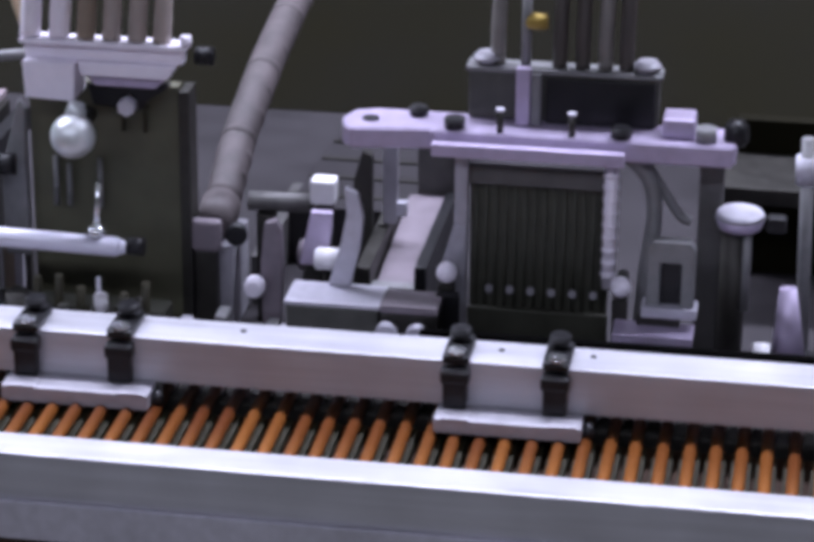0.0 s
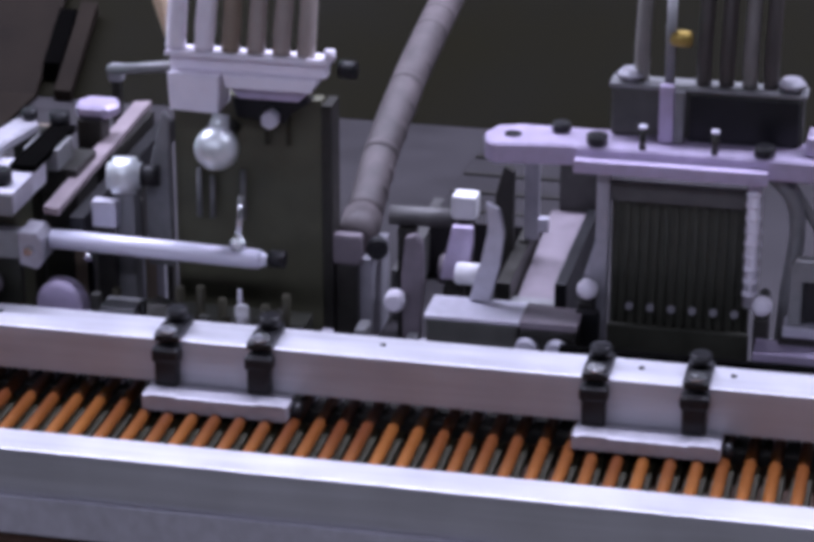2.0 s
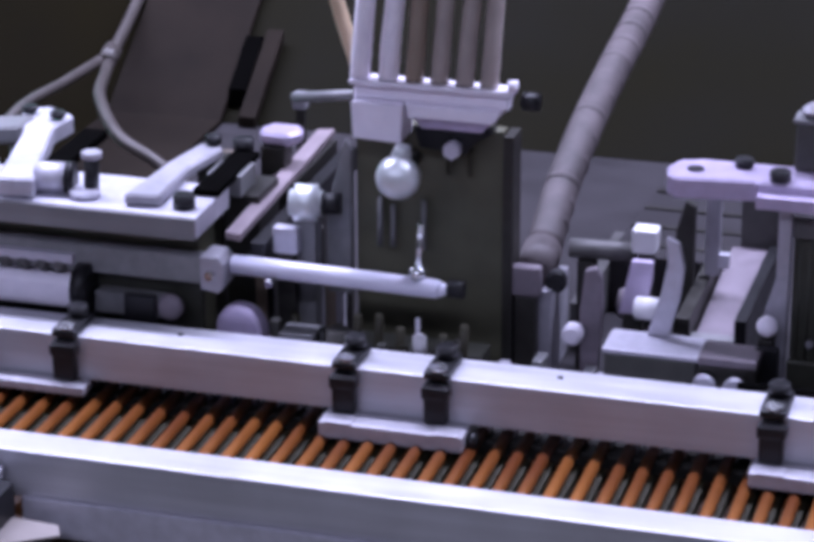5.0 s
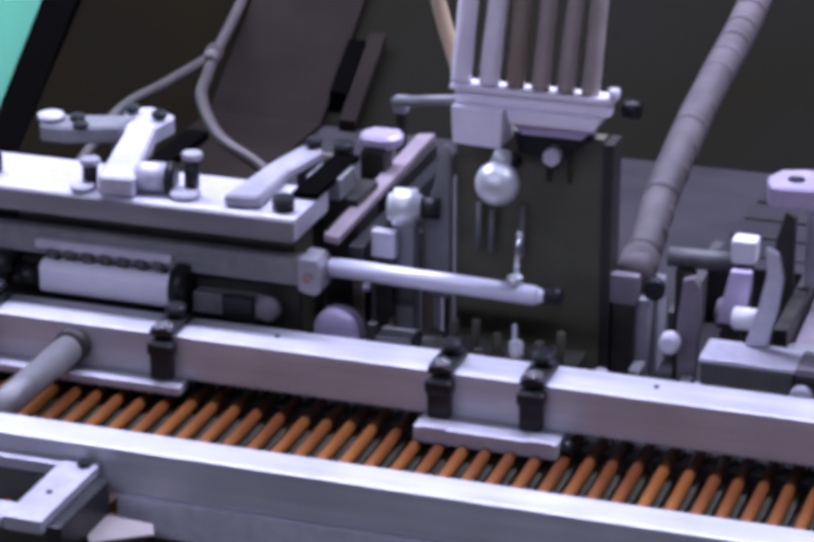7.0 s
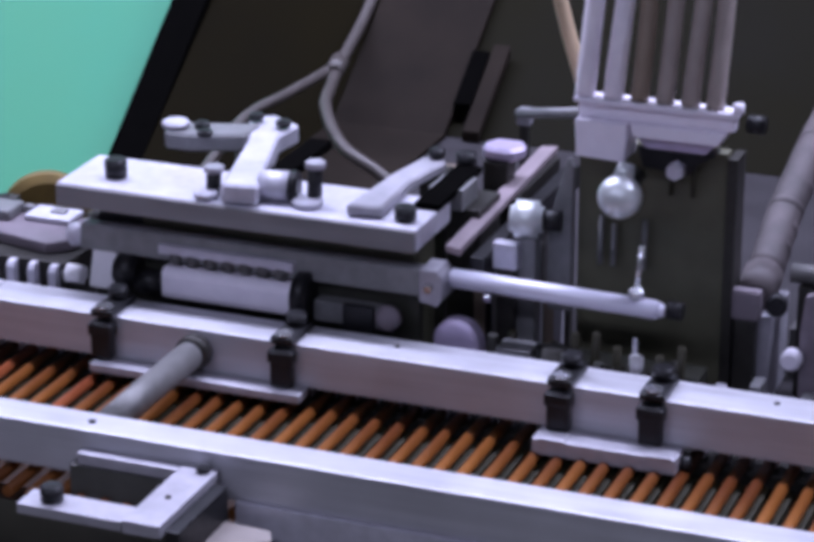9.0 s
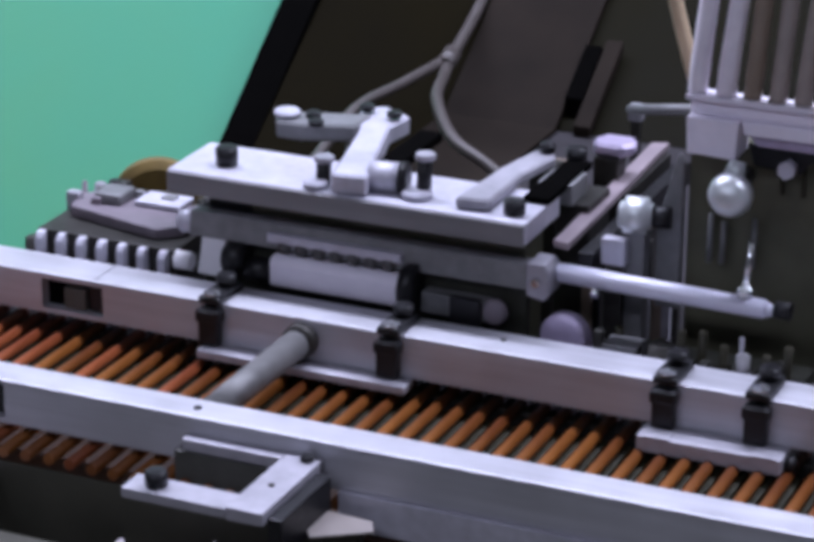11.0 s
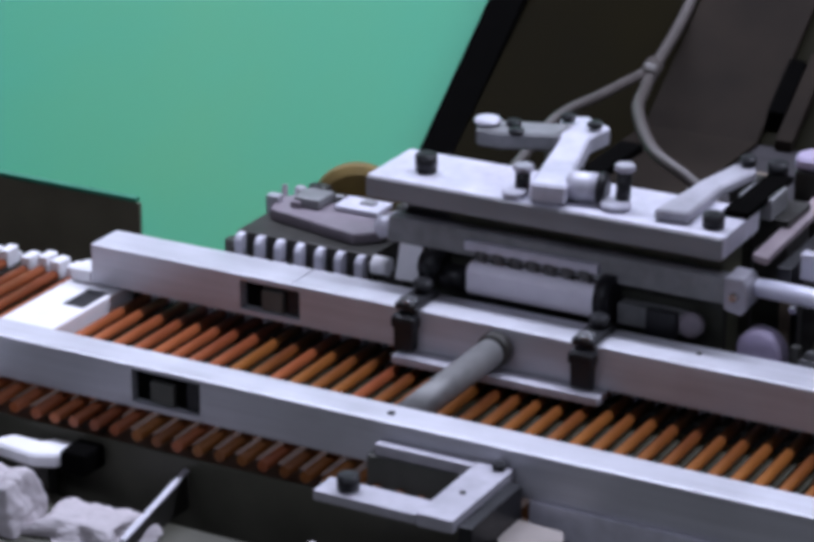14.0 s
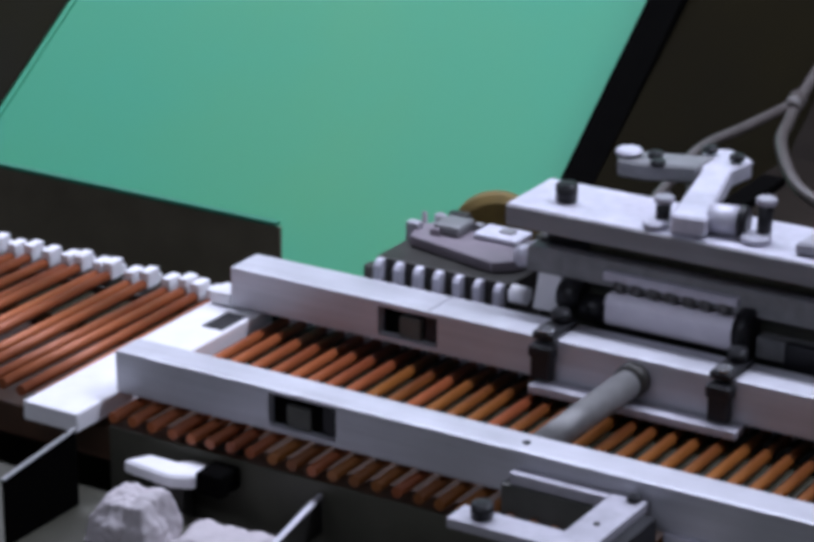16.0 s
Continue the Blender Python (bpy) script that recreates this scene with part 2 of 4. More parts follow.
# ---- machine bed and hood ----
bed = thing("machine_bed", "dark grey painted steel machine bed under the stations", "machine bed")
part("deck", prism(bmesh.new(), [(-0.842, 1.282), (-0.842, 1.325), (-0.80, 1.395), (-0.735, 1.405), (-0.735, 1.77), (0.6, 1.77), (0.6, 1.282)], "z", 0.92, 0.955, 0.002), DECK, bed)
part("leg", B(-0.83, -0.742, 1.30, 1.375, 0.0, 0.919, bevel=0.004), DARK_PAINT, bed)
part("base_cabinet", B(-0.725, 0.58, 1.30, 1.76, 0.0, 0.919, bevel=0.004), DARK_PAINT, bed)
tray = thing("front_tray", "dark oily sheet metal tray below the front rail", "tray")
part("tray_bottom", B(-1.5, 0.6, 0.86, 1.279, 0.872, 0.876, bevel=0.001), TRAY, tray)
part("tray_stand", B(-1.45, 0.58, 0.92, 1.275, 0.0, 0.871, bevel=0.004), DARK_PAINT, tray)
part("ledge", B(-1.5, 0.6, 0.861, 1.074, 0.920, 0.930, bevel=0.002), TRAY, tray)
part("ledge_web", B(-1.5, 0.6, 1.060, 1.064, 0.8762, 0.9198, bevel=0.0005), TRAY, tray)
part("apron", B(-0.86, -0.524, 1.0935, 1.0955, 0.8762, 0.9585, bevel=0.0005), TRAY, tray, "olive grey apron plate below the rods")
part("front_lip", B(-1.5, 0.6, 0.856, 0.86, 0.86, 0.90, bevel=0.001), GUNMETAL, tray)

hood = thing("machine_hood", "brown-grey painted sloping hood behind the stations", "hood")
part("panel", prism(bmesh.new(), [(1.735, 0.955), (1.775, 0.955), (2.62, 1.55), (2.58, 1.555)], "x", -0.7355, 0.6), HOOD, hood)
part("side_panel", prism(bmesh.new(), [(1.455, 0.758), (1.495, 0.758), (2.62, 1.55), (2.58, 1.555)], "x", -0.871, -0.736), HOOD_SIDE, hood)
# black cheek also stands in for the shadow along the hood edge
part("shaded_cheek", prism(bmesh.new(), [(1.45, 0.734), (1.51, 0.70), (2.66, 1.53), (2.66, 1.62), (2.58, 1.62)], "x", -0.90, -0.872), MATT_BLACK, hood, "black side cheek with the edge shadow built in")
part("rear_support", B(-0.88, 0.58, 2.55, 2.62, 0.0, 1.53, bevel=0.003), DARK_PAINT, hood)

cover = thing("turquoise_cover", "turquoise painted sloping sheet metal machine cover", "machine cover")
part("cover_sheet", prism(bmesh.new(), [(1.44, 0.7175), (1.46, 0.7175), (2.66, 1.5623), (2.64, 1.5623)], "x", -1.425, -0.9015), TURQUOISE, cover)
part("folded_edge", prism(bmesh.new(), [(1.44, 0.7185), (1.444, 0.7155), (2.644, 1.5603), (2.64, 1.5633)], "x", -1.431, -1.4255, 0.0004), TURQUOISE, cover)
part("cover_frame", B(-1.40, -0.92, 2.60, 2.66, 0.0, 1.535, bevel=0.003), DARK_PAINT, cover)
left_hood = thing("dark_side_machine", "dark painted sloping cover of the neighbouring machine", "machine")
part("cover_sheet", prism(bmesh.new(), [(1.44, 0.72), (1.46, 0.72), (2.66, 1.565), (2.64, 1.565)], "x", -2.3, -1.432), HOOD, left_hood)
part("cover_frame", B(-2.3, -1.44, 2.60, 2.66, 0.0, 1.535, bevel=0.003), DARK_PAINT, left_hood)
guard = thing("guard_plate", "dark brown sheet metal guard beside the conveyor", "guard")
part("guard_sheet", B(-1.6, -0.966, 1.42, 1.423, 0.0, 0.956, bevel=0.001), GUARD_BROWN, guard)
part("top_edge", B(-1.6, -0.968, 1.419, 1.424, 0.9565, 0.9595, bevel=0.0006), GREEN_TRIM, guard, "green painted top edge")

# ---- guide rails ----
back_rail = thing("back_guide_rail", "long machined aluminium guide rail behind the copper rods", "guide rail", "guide rails")
bar = part("bar", B(-0.883, 0.6, 1.245, 1.273, 0.975, 1.0, bevel=0.0011), ALU, back_rail)
cut(bar, -0.779, -0.739, 1.235, 1.253, 0.9785, 0.9965)
# black sheet darkens the recess in place of its shade
part("slot_shade", B(-0.7788, -0.7392, 1.2522, 1.2528, 0.9787, 0.9963, bevel=0), MATT_BLACK, back_rail)
cut(bar, -0.7455, -0.7445, 1.2, 1.3, 0.9992, 1.1)
part("slot_plug", B(-0.766, -0.752, 1.2475, 1.256, 0.979, 0.992), GUNMETAL_LIGHT, back_rail)
part("slot_plug", B(-0.750, -0.741, 1.2495, 1.256, 0.979, 0.996), BLACK, back_rail)
part("end_spacer", B(-0.8605, -0.8565, 1.2555, 1.2605, 0.9625, 0.9748, bevel=0.0005), MATT_BLACK, back_rail, "black spacer under the rail end")
front_rail = thing("front_guide_rail", "long machined aluminium guide rail in front of the rods", "guide rail", "guide rails")
bar = part("bar", B(-0.862, 0.6, 1.104, 1.1255, 0.975, 1.0, bevel=0.0011), ALU, front_rail)
cut(bar, -0.760, -0.717, 1.09, 1.110, 0.9785, 0.9975)
part("slot_plug", B(-0.750, -0.735, 1.1065, 1.112, 0.979, 0.9915), GUNMETAL_LIGHT, front_rail)
part("slot_plug", B(-0.7275, -0.7195, 1.1075, 1.112, 0.979, 0.9965), BLACK, front_rail)
# same here: the slot's inner shade as a black sheet
part("slot_shade", B(-0.7598, -0.7172, 1.1092, 1.1098, 0.9787, 0.9973, bevel=0), MATT_BLACK, front_rail)
part("skirt", B(-0.523, 0.6, 1.101, 1.1035, 0.956, 0.9762, bevel=0.0006), ALU_MATT, front_rail, "grey skirt plate")
part("lower_skirt", B(-0.523, 0.6, 1.102, 1.1035, 0.915, 0.9558, bevel=0.0004), GUNMETAL, front_rail, "dark lower skirt")
part("bore", C((-0.608, 1.1145, 0.9998), (-0.608, 1.1145, 1.0006), 0.0022, seg=14), BLACK, front_rail, "small drilled hole")
for x in (-0.155, -0.108, -0.29, -0.5, 0.05):
    part("bore", C((x, 1.262, 0.9998), (x, 1.262, 1.0006), 0.0016, seg=12), STEEL_DARK, back_rail)
for x in (-0.80, 0.5):
    part("foot", B(x - 0.02, x + 0.02, 1.106, 1.124, 0.9, 0.9615), STEEL_DARK, front_rail)
part("foot", B(0.5, 0.54, 1.247, 1.27, 0.9, 0.9745), STEEL_DARK, back_rail)


# ---- clamps that hold the back rail ----
def strap(parent, x):
    s = part("strap", B(x - 0.0062, x + 0.0062, 1.2375, 1.2446, 0.9765, 0.9985, bevel=0.0015), BLACK, parent, "black spring strap")
    bm = B(x - 0.0075, x + 0.0075, 1.2365, 1.2455, 0.990, 0.9975, bevel=0.002)
    box(bm, x - 0.0068, x + 0.0068, 1.240, 1.270, 1.0004, 1.0045, bevel=0.0015)
    part("hook", bm, BLACK, s)
    bm = cyl(bmesh.new(), (x, 1.262, 1.0045), (x, 1.262, 1.0115), 0.0058, seg=18, bevel=0.001)
    cyl(bm, (x, 1.262, 1.0115), (x, 1.262, 1.0119), 0.003, 0.0028, seg=6)
    part("cap_screw", bm, BLACK, s)
    part("washer", C((x, 1.245, 1.0046), (x, 1.245, 1.0062), 0.0048, seg=16), STEEL, s)
    return s


def clamp(x0, x1, b0, b1, thick):
    c = thing("rail_clamp", "black strap clamp on a light aluminium foot plate", "clamp", "rail clamps")
    strap(c, x0)
    strap(c, x1)
    bm = B(b0, b1, 1.226 if thick > 0.006 else 1.231, 1.2445, 0.976 - thick, 0.976, bevel=0.0012)
    if thick > 0.006:
        box(bm, b0 + 0.004, b0 + 0.018, 1.2255, 1.236, 0.9745, 0.9768, bevel=0.001)
        box(bm, b1 - 0.016, b1 - 0.002, 1.2255, 1.236, 0.9745, 0.9768, bevel=0.001)
    part("foot_plate", bm, FOOT_GREY, c, "grey aluminium foot plate")
    if thick > 0.006:
        screw(c, b1 + 0.0005, 1.236, 0.9705, 0.0045, 0.005, (1, 0, 0))
    return c


clamp(-0.401, -0.351, -0.411, -0.333, 0.009)
clamp(-0.176, -0.125, -0.185, -0.110, 0.008)
clamp(-0.559, -0.668, -0.672, -0.545, 0.005)

# ---- cross bar and front bracket ----
cross = thing("cross_bar", "dull grey round cross bar joining both rails", "bar")
part("round_bar", C((-0.612, 1.1265, 0.988), (-0.612, 1.236, 0.988), 0.0082, seg=24, bevel=0.001), BAR_GREY, cross)
part("end_collar", C((-0.612, 1.2362, 0.988), (-0.612, 1.2447, 0.988), 0.0098, seg=24, bevel=0.001), STEEL_DARK, cross)

bracket = thing("sensor_bracket", "light aluminium open frame bracket on the front rail", "bracket")
part("back_plate", B(-0.612, -0.534, 1.0955, 1.1036, 0.962, 0.984), GUNMETAL_LIGHT, bracket, "dark back plate")
part("front_bar", B(-0.609, -0.5525, 1.036, 1.0535, 0.9845, 0.990), FOOT_GREY, bracket)
part("side_arm", B(-0.552, -0.532, 1.036, 1.1036, 0.984, 0.991), FOOT_GREY, bracket)
part("edge_strip", B(-0.608, -0.5525, 1.0965, 1.1036, 0.9842, 0.9905), FOOT_GREY, bracket)
screw(bracket, -0.594, 1.045, 0.9902, 0.0058, 0.008)
screw(bracket, -0.5385, 1.0985, 0.9912, 0.0035, 0.003)
# black block stands for the shadow at the arm's right side
part("shadow_web", B(-0.5315, -0.524, 1.040, 1.0955, 0.965, 0.987), BLACK, bracket)
part("rivet", C((-0.542, 1.066, 0.9911), (-0.542, 1.066, 0.9917), 0.0016, seg=12), STEEL_DARK, bracket)

# ---- conveyor with copper rods ----
chain = thing("conveyor_track", "dark steel conveyor track under the copper rods", "conveyor")
part("track", B(-1.5, 0.6, 1.097, 1.255, 0.935, 0.955, bevel=0.002), RUSTY_TRACK, chain)
part("track", B(-1.5, 0.6, 1.256, 1.279, 0.90, 0.962, bevel=0.002), STEEL_DARK, chain)
part("track_leg", B(-1.2, -1.14, 1.10, 1.25, 0.877, 0.9345), STEEL_DARK, chain)
part("track_leg", B(0.3, 0.36, 1.10, 1.25, 0.877, 0.9345), STEEL_DARK, chain)

carrier = thing("carrier_plate", "white plastic carrier plate between the copper rods", "plate")
bar = part("plate", B(-0.901, -0.8635, 1.070, 1.262, 0.962, 0.9735, bevel=0.0015), WHITE, carrier)
cut(bar, -0.882, -0.8665, 1.212, 1.240, 0.968, 1.0)
part("end_block", B(-0.899, -0.8838, 1.245, 1.263, 0.974, 0.982, bevel=0.002), WHITE, carrier)
part("slot_floor", B(-0.8815, -0.867, 1.2125, 1.2395, 0.9683, 0.9728, bevel=0), BLACK, carrier)


def copper_rod(x, front, mat):
    r = thing("copper_rod", "copper coloured rod lying across the conveyor track", "rod", "copper rods")
    bm = cyl(bmesh.new(), (0, front, 0), (0, 1.2615, 0), 0.0032, seg=12)
    part("shaft", bm, mat, r)
    bm = B(-0.0036, 0.0036, 1.2617, 1.2745, -0.003, 0.0085, bevel=0.0014)
    box(bm, -0.003, 0.003, 1.2735, 1.278, -0.002, 0.003, bevel=0.0006)
    part("end_cap", bm, WHITE, r, "white plastic end cap")
    part("seat", B(-0.0050, 0.0050, 1.20, 1.2425, -0.0105, -0.0042, bevel=0.0008), OLIVE, r)
    r.location = (x, 0, 0.9655)
    return r


first = copper_rod(-0.868 + 0.0131, 1.091, COPPER_RED)
long = copper_rod(-0.868 + 0.0131 * 13, 1.091, COPPER)
short = copper_rod(-0.868 + 0.0131 * 86, 1.106, COPPER)
random.seed(15)
for i in range(-30, 86):
    x = -0.868 + 0.0131 * i
    if i in (0, 1, 13) or -0.897 < x < -0.858:
        continue
    rod = (first if i < 9 or i in (11, 15) else long) if x < -0.56 else short
    x += 0.0005 * math.sin(5.1 * i)
    z = 0.9655 + 0.0005 * math.sin(7.3 * i)
    turn = 0.25 * math.sin(3.7 * i)
    if x < -0.89:
        # before the rails the rods lie loose and uneven
        x, z, turn = x + random.uniform(-0.002, 0.002), z + random.uniform(0.0, 0.003), random.uniform(-0.8, 0.8)
    copy_thing(rod, pose(x + 1.18 * math.sin(math.radians(turn)), 0, z, 0, 0, turn))

# ---- tooling plate with its levers ----
plate = thing("tooling_plate", "bright aluminium tooling plate carrying levers and black screws", "tooling plate")
part("top_plate", B(-0.716, -0.497, 1.2835, 1.336, 1.047, 1.06, bevel=0.0014), ALU_MATT, plate)
# thin darker strip gives the plate's front face its shade
part("front_edge", B(-0.7155, -0.4975, 1.281, 1.2834, 1.047, 1.0592, bevel=0.0008), SHADED_EDGE, plate, "front edge with its shade in a darker grey")
part("pedestal", B(-0.70, -0.505, 1.303, 1.332, 0.9552, 1.0468), PANEL_OLIVE, plate, "olive grey pedestal")
for x, y, r, h in ((-0.688, 1.303, 0.0064, 0.011), (-0.5085, 1.296, 0.0062, 0.008)):
    screw(plate, x, y, 1.0602, r, h)
for x, y, top, rb in ((-0.6235, 1.295, 1.074, 0.007), (-0.5655, 1.303, 1.081, 0.0088)):
    boss = part("boss", C((x - 0.002, y - 0.005, 1.0602), (x - 0.002, y - 0.005, 1.0645), rb, seg=20, bevel=0.001), ALU_MATT, plate)
    part("stud", C((x, y, 1.0602), (x + 0.001, y, top), 0.0042, seg=16, bevel=0.0006), BLACK, boss, "black stud")
    part("stud_nut", C((x + 0.001, y, top), (x + 0.001, y, top + 0.0035), 0.0058, seg=6), FOOT_GREY, boss)
lever = part("lever", prism(bmesh.new(), [(-0.613, 1.283), (-0.592, 1.286), (-0.617, 1.372), (-0.614, 1.395), (-0.634, 1.407), (-0.648, 1.400), (-0.643, 1.385), (-0.632, 1.362)], "z", 1.0605, 1.072, 0.0015), ALU_MATT, plate, "bright cast lever")
part("side_arm", prism(bmesh.new(), [(-0.634, 1.362), (-0.634, 1.385), (-0.675, 1.372), (-0.686, 1.362), (-0.680, 1.350), (-0.664, 1.350)], "z", 1.063, 1.0735, 0.0015), ALU_GREY, lever)
part("arm_pad", C((-0.678, 1.361, 1.0737), (-0.678, 1.361, 1.0775), 0.008, seg=18, bevel=0.001), ALU_MATT, lever)
for x, y in ((-0.663, 1.365), (-0.640, 1.391), (-0.620, 1.385), (-0.655, 1.352)):
    screw(lever, x, y, 1.0736, 0.0046, 0.0035)
part("lever_post", C((-0.642, 1.385, 0.9552), (-0.642, 1.385, 1.0603), 0.009, seg=18), STEEL_DARK, plate)
part("pivot_roller", C((-0.597, 1.300, 1.068), (-0.580, 1.303, 1.068), 0.0085, seg=20, bevel=0.001), ALU_MATT, plate)
part("roller_cap", C((-0.580, 1.303, 1.068), (-0.575, 1.304, 1.068), 0.0092, seg=20, bevel=0.001), BLACK, plate)
part("black_link", B(-0.606, -0.592, 1.330, 1.392, 1.0605, 1.066), MATT_BLACK, plate)
lever = part("lever", prism(bmesh.new(), [(-0.541, 1.289), (-0.521, 1.292), (-0.522, 1.340), (-0.515, 1.376), (-0.521, 1.386), (-0.531, 1.380), (-0.537, 1.345)], "z", 1.0605, 1.0672, 0.0014), FOOT_GREY, plate, "bright cast lever")
part("lever_tip", C((-0.522, 1.380, 1.0674), (-0.522, 1.380, 1.0735), 0.0046, seg=18, bevel=0.001), BLACK, lever)
screw(plate, -0.507, 1.388, 1.0605, 0.006, 0.010)
part("dark_slider", B(-0.511, -0.496, 1.315, 1.385, 1.0602, 1.064), MATT_BLACK, plate)
part("slider_block", B(-0.514, -0.4935, 1.345, 1.37, 1.05, 1.0625), ALU_GREY, plate)
part("lever_post", B(-0.53, -0.515, 1.372, 1.390, 0.9552, 1.0604), STEEL_DARK, plate)
part("slider_post", B(-0.505, -0.485, 1.35, 1.385, 0.9552, 1.0499), STEEL_DARK, plate)

under = thing("feed_bar_unit", "grey feed bar with a knurled roller under the plate", "feed unit")
part("feed_bar", prism(bmesh.new(), [(1.2885, 1.0195), (1.302, 1.0195), (1.302, 1.0338), (1.2915, 1.0338)], "x", -0.706, -0.4967), ALU_GREY, under)
part("upper_strip", B(-0.655, -0.572, 1.2865, 1.2925, 1.0235, 1.029), ALU_MATT, under)
part("slide_block", prism(bmesh.new(), [(1.2825, 1.001), (1.284, 0.9985), (1.295, 0.9985), (1.295, 1.017), (1.286, 1.017), (1.2825, 1.0135)], "x", -0.652, -0.571, 0.0012), WHITE_LILAC, under, "light slide block")
for i in range(7):
    part("rib", C((-0.648 + 0.0108 * i, 1.2885, 1.0215), (-0.641 + 0.0108 * i, 1.2885, 1.0215), 0.0036, seg=14, bevel=0.001), ALU_GREY_DARK, under)
part("black_ring", C((-0.570, 1.288, 1.011), (-0.561, 1.288, 1.011), 0.0135, seg=24, bevel=0.001), BLACK, under)
part("black_ring", C((-0.668, 1.288, 1.0055), (-0.653, 1.288, 1.0055), 0.0075, seg=24, bevel=0.001), BLACK, under)
part("lower_bar", B(-0.559, -0.520, 1.285, 1.295, 0.998, 1.010), ALU_GREY, under)
part("black_block", B(-0.540, -0.522, 1.2805, 1.2848, 0.992, 1.012), BLACK, under)
part("nut", C((-0.515, 1.283, 1.005), (-0.515, 1.290, 1.005), 0.0075, seg=18, bevel=0.0015), ALU_ROSE, under)
part("support", B(-0.70, -0.50, 1.2955, 1.3015, 0.9552, 1.0178), GUNMETAL, under)
part("end_clamp", prism(bmesh.new(), [(-0.4965, 1.018), (-0.4865, 1.016), (-0.4835, 1.020), (-0.4835, 1.033), (-0.4865, 1.037), (-0.4965, 1.037)], "y", 1.285, 1.304), FOOT_GREY, under, "light end clamp")
screw(under, -0.4905, 1.285, 1.027, 0.0026, 0.003, (0, -1, 0), STEEL)
bar = part("drive_bar", C((-0.4836, 1.30, 1.0286), (-0.366, 1.30, 1.0265), 0.0054, seg=22, bevel=0.001), BAR, under, "bright round drive bar")
part("bar_tip", C((-0.366, 1.30, 1.0265), (-0.362, 1.30, 1.0264), 0.0048, 0.003, seg=22), BAR, under)
part("tip_stop", C((-0.3615, 1.303, 1.0263), (-0.353, 1.303, 1.0262), 0.0048, seg=16), BLACK, under)
part("pin", C((-0.378, 1.30, 1.0325), (-0.376, 1.301, 1.062), 0.0017, seg=12), STEEL, under)
part("pin_collar", C((-0.378, 1.30, 1.031), (-0.378, 1.30, 1.038), 0.0046, seg=18, bevel=0.001), STEEL, under)
part("set_screw", C((-0.460, 1.2945, 1.0225), (-0.460, 1.2925, 1.0215), 0.0025, seg=12), STEEL, under)
part("foot_block", prism(bmesh.new(), [(-0.4875, 0.9552), (-0.461, 0.9552), (-0.461, 0.996), (-0.4625, 1.002), (-0.4665, 1.007), (-0.4725, 1.0095), (-0.479, 1.0095), (-0.4845, 1.0065), (-0.4875, 1.001)], "y", 1.2825, 1.296, 0.0015), ALU_LILAC, under, "light foot block")

# ---- valve block on the end of the bed ----
valve = thing("valve_block", "black and white slotted valve block behind the rail", "valve block")
part("body", B(-0.808, -0.716, 1.290, 1.335, 0.9552, 1.0075), STEEL_DARK, valve)
for i in range(7):
    x = -0.806 + 0.0136 * i
    part("fin", prism(bmesh.new(), [(1.2825, 0.990), (1.2895, 0.990), (1.2895, 1.0075), (1.2855, 1.0075), (1.2825, 1.004)], "x", x, x + 0.0050), ALU_MATT, valve)
part("cover", prism(bmesh.new(), [(-0.80, 1.315), (-0.735, 1.300), (-0.722, 1.312), (-0.722, 1.345), (-0.795, 1.35), (-0.806, 1.335)], "z", 1.0077, 1.0145), ALU_ROSE, valve)
part("lump", B(-0.79, -0.772, 1.325, 1.345, 1.0147, 1.021, bevel=0.003), ALU_GREY, valve)
part("lump", B(-0.765, -0.735, 1.33, 1.35, 1.0147, 1.018, bevel=0.002), ALU_MATT, valve)
part("nozzle", prism(bmesh.new(), [(1.283, 0.999), (1.300, 0.999), (1.300, 1.030), (1.293, 1.030)], "x", -0.698, -0.683), WHITE, valve, "white angled nozzle")
part("black_cap", C((-0.682, 1.289, 1.010), (-0.668, 1.289, 1.010), 0.010, seg=20, bevel=0.002), BLACK, valve)
part("white_nut", C((-0.712, 1.2845, 1.005), (-0.702, 1.2845, 1.005), 0.006, seg=6), WHITE, valve)
part("joint", C((-0.718, 1.30, 1.022), (-0.704, 1.30, 1.025), 0.0068, seg=18, bevel=0.002), ALU_MATT, valve)
part("black_slot", B(-0.70, -0.672, 1.302, 1.306, 1.024, 1.038, bevel=0.003), BLACK, valve)
for i in range(4):
    part("fitting", C((-0.824 + 0.012 * i, 1.312 + 0.008 * i, 0.9552), (-0.824 + 0.012 * i, 1.312 + 0.008 * i, 0.992 + 0.006 * i), 0.006, seg=14, bevel=0.001), STEEL_DARK, valve)
random.seed(21)
for i in range(14):
    x, y = -0.812 + 0.09 * random.random(), 1.322 + 0.034 * random.random()
    w = 0.004 + 0.007 * random.random()
    h = 1.0165 + 0.05 * (x + 0.812) + 0.002 * random.random()
    if i % 3:
        bm = B(x, x + w, y, y + 0.8 * w, 0.9552, h, bevel=0.0018)
    else:
        bm = C((x, y, 0.9552), (x + 0.001, y, h), 0.45 * w, 0.35 * w, seg=12, bevel=0.0006)
    part("fitting", bm, random.choice((ALU_ROSE, ALU_GREY, STEEL_DARK, FOOT_GREY, BLACK, ALU_ROSE)), valve)
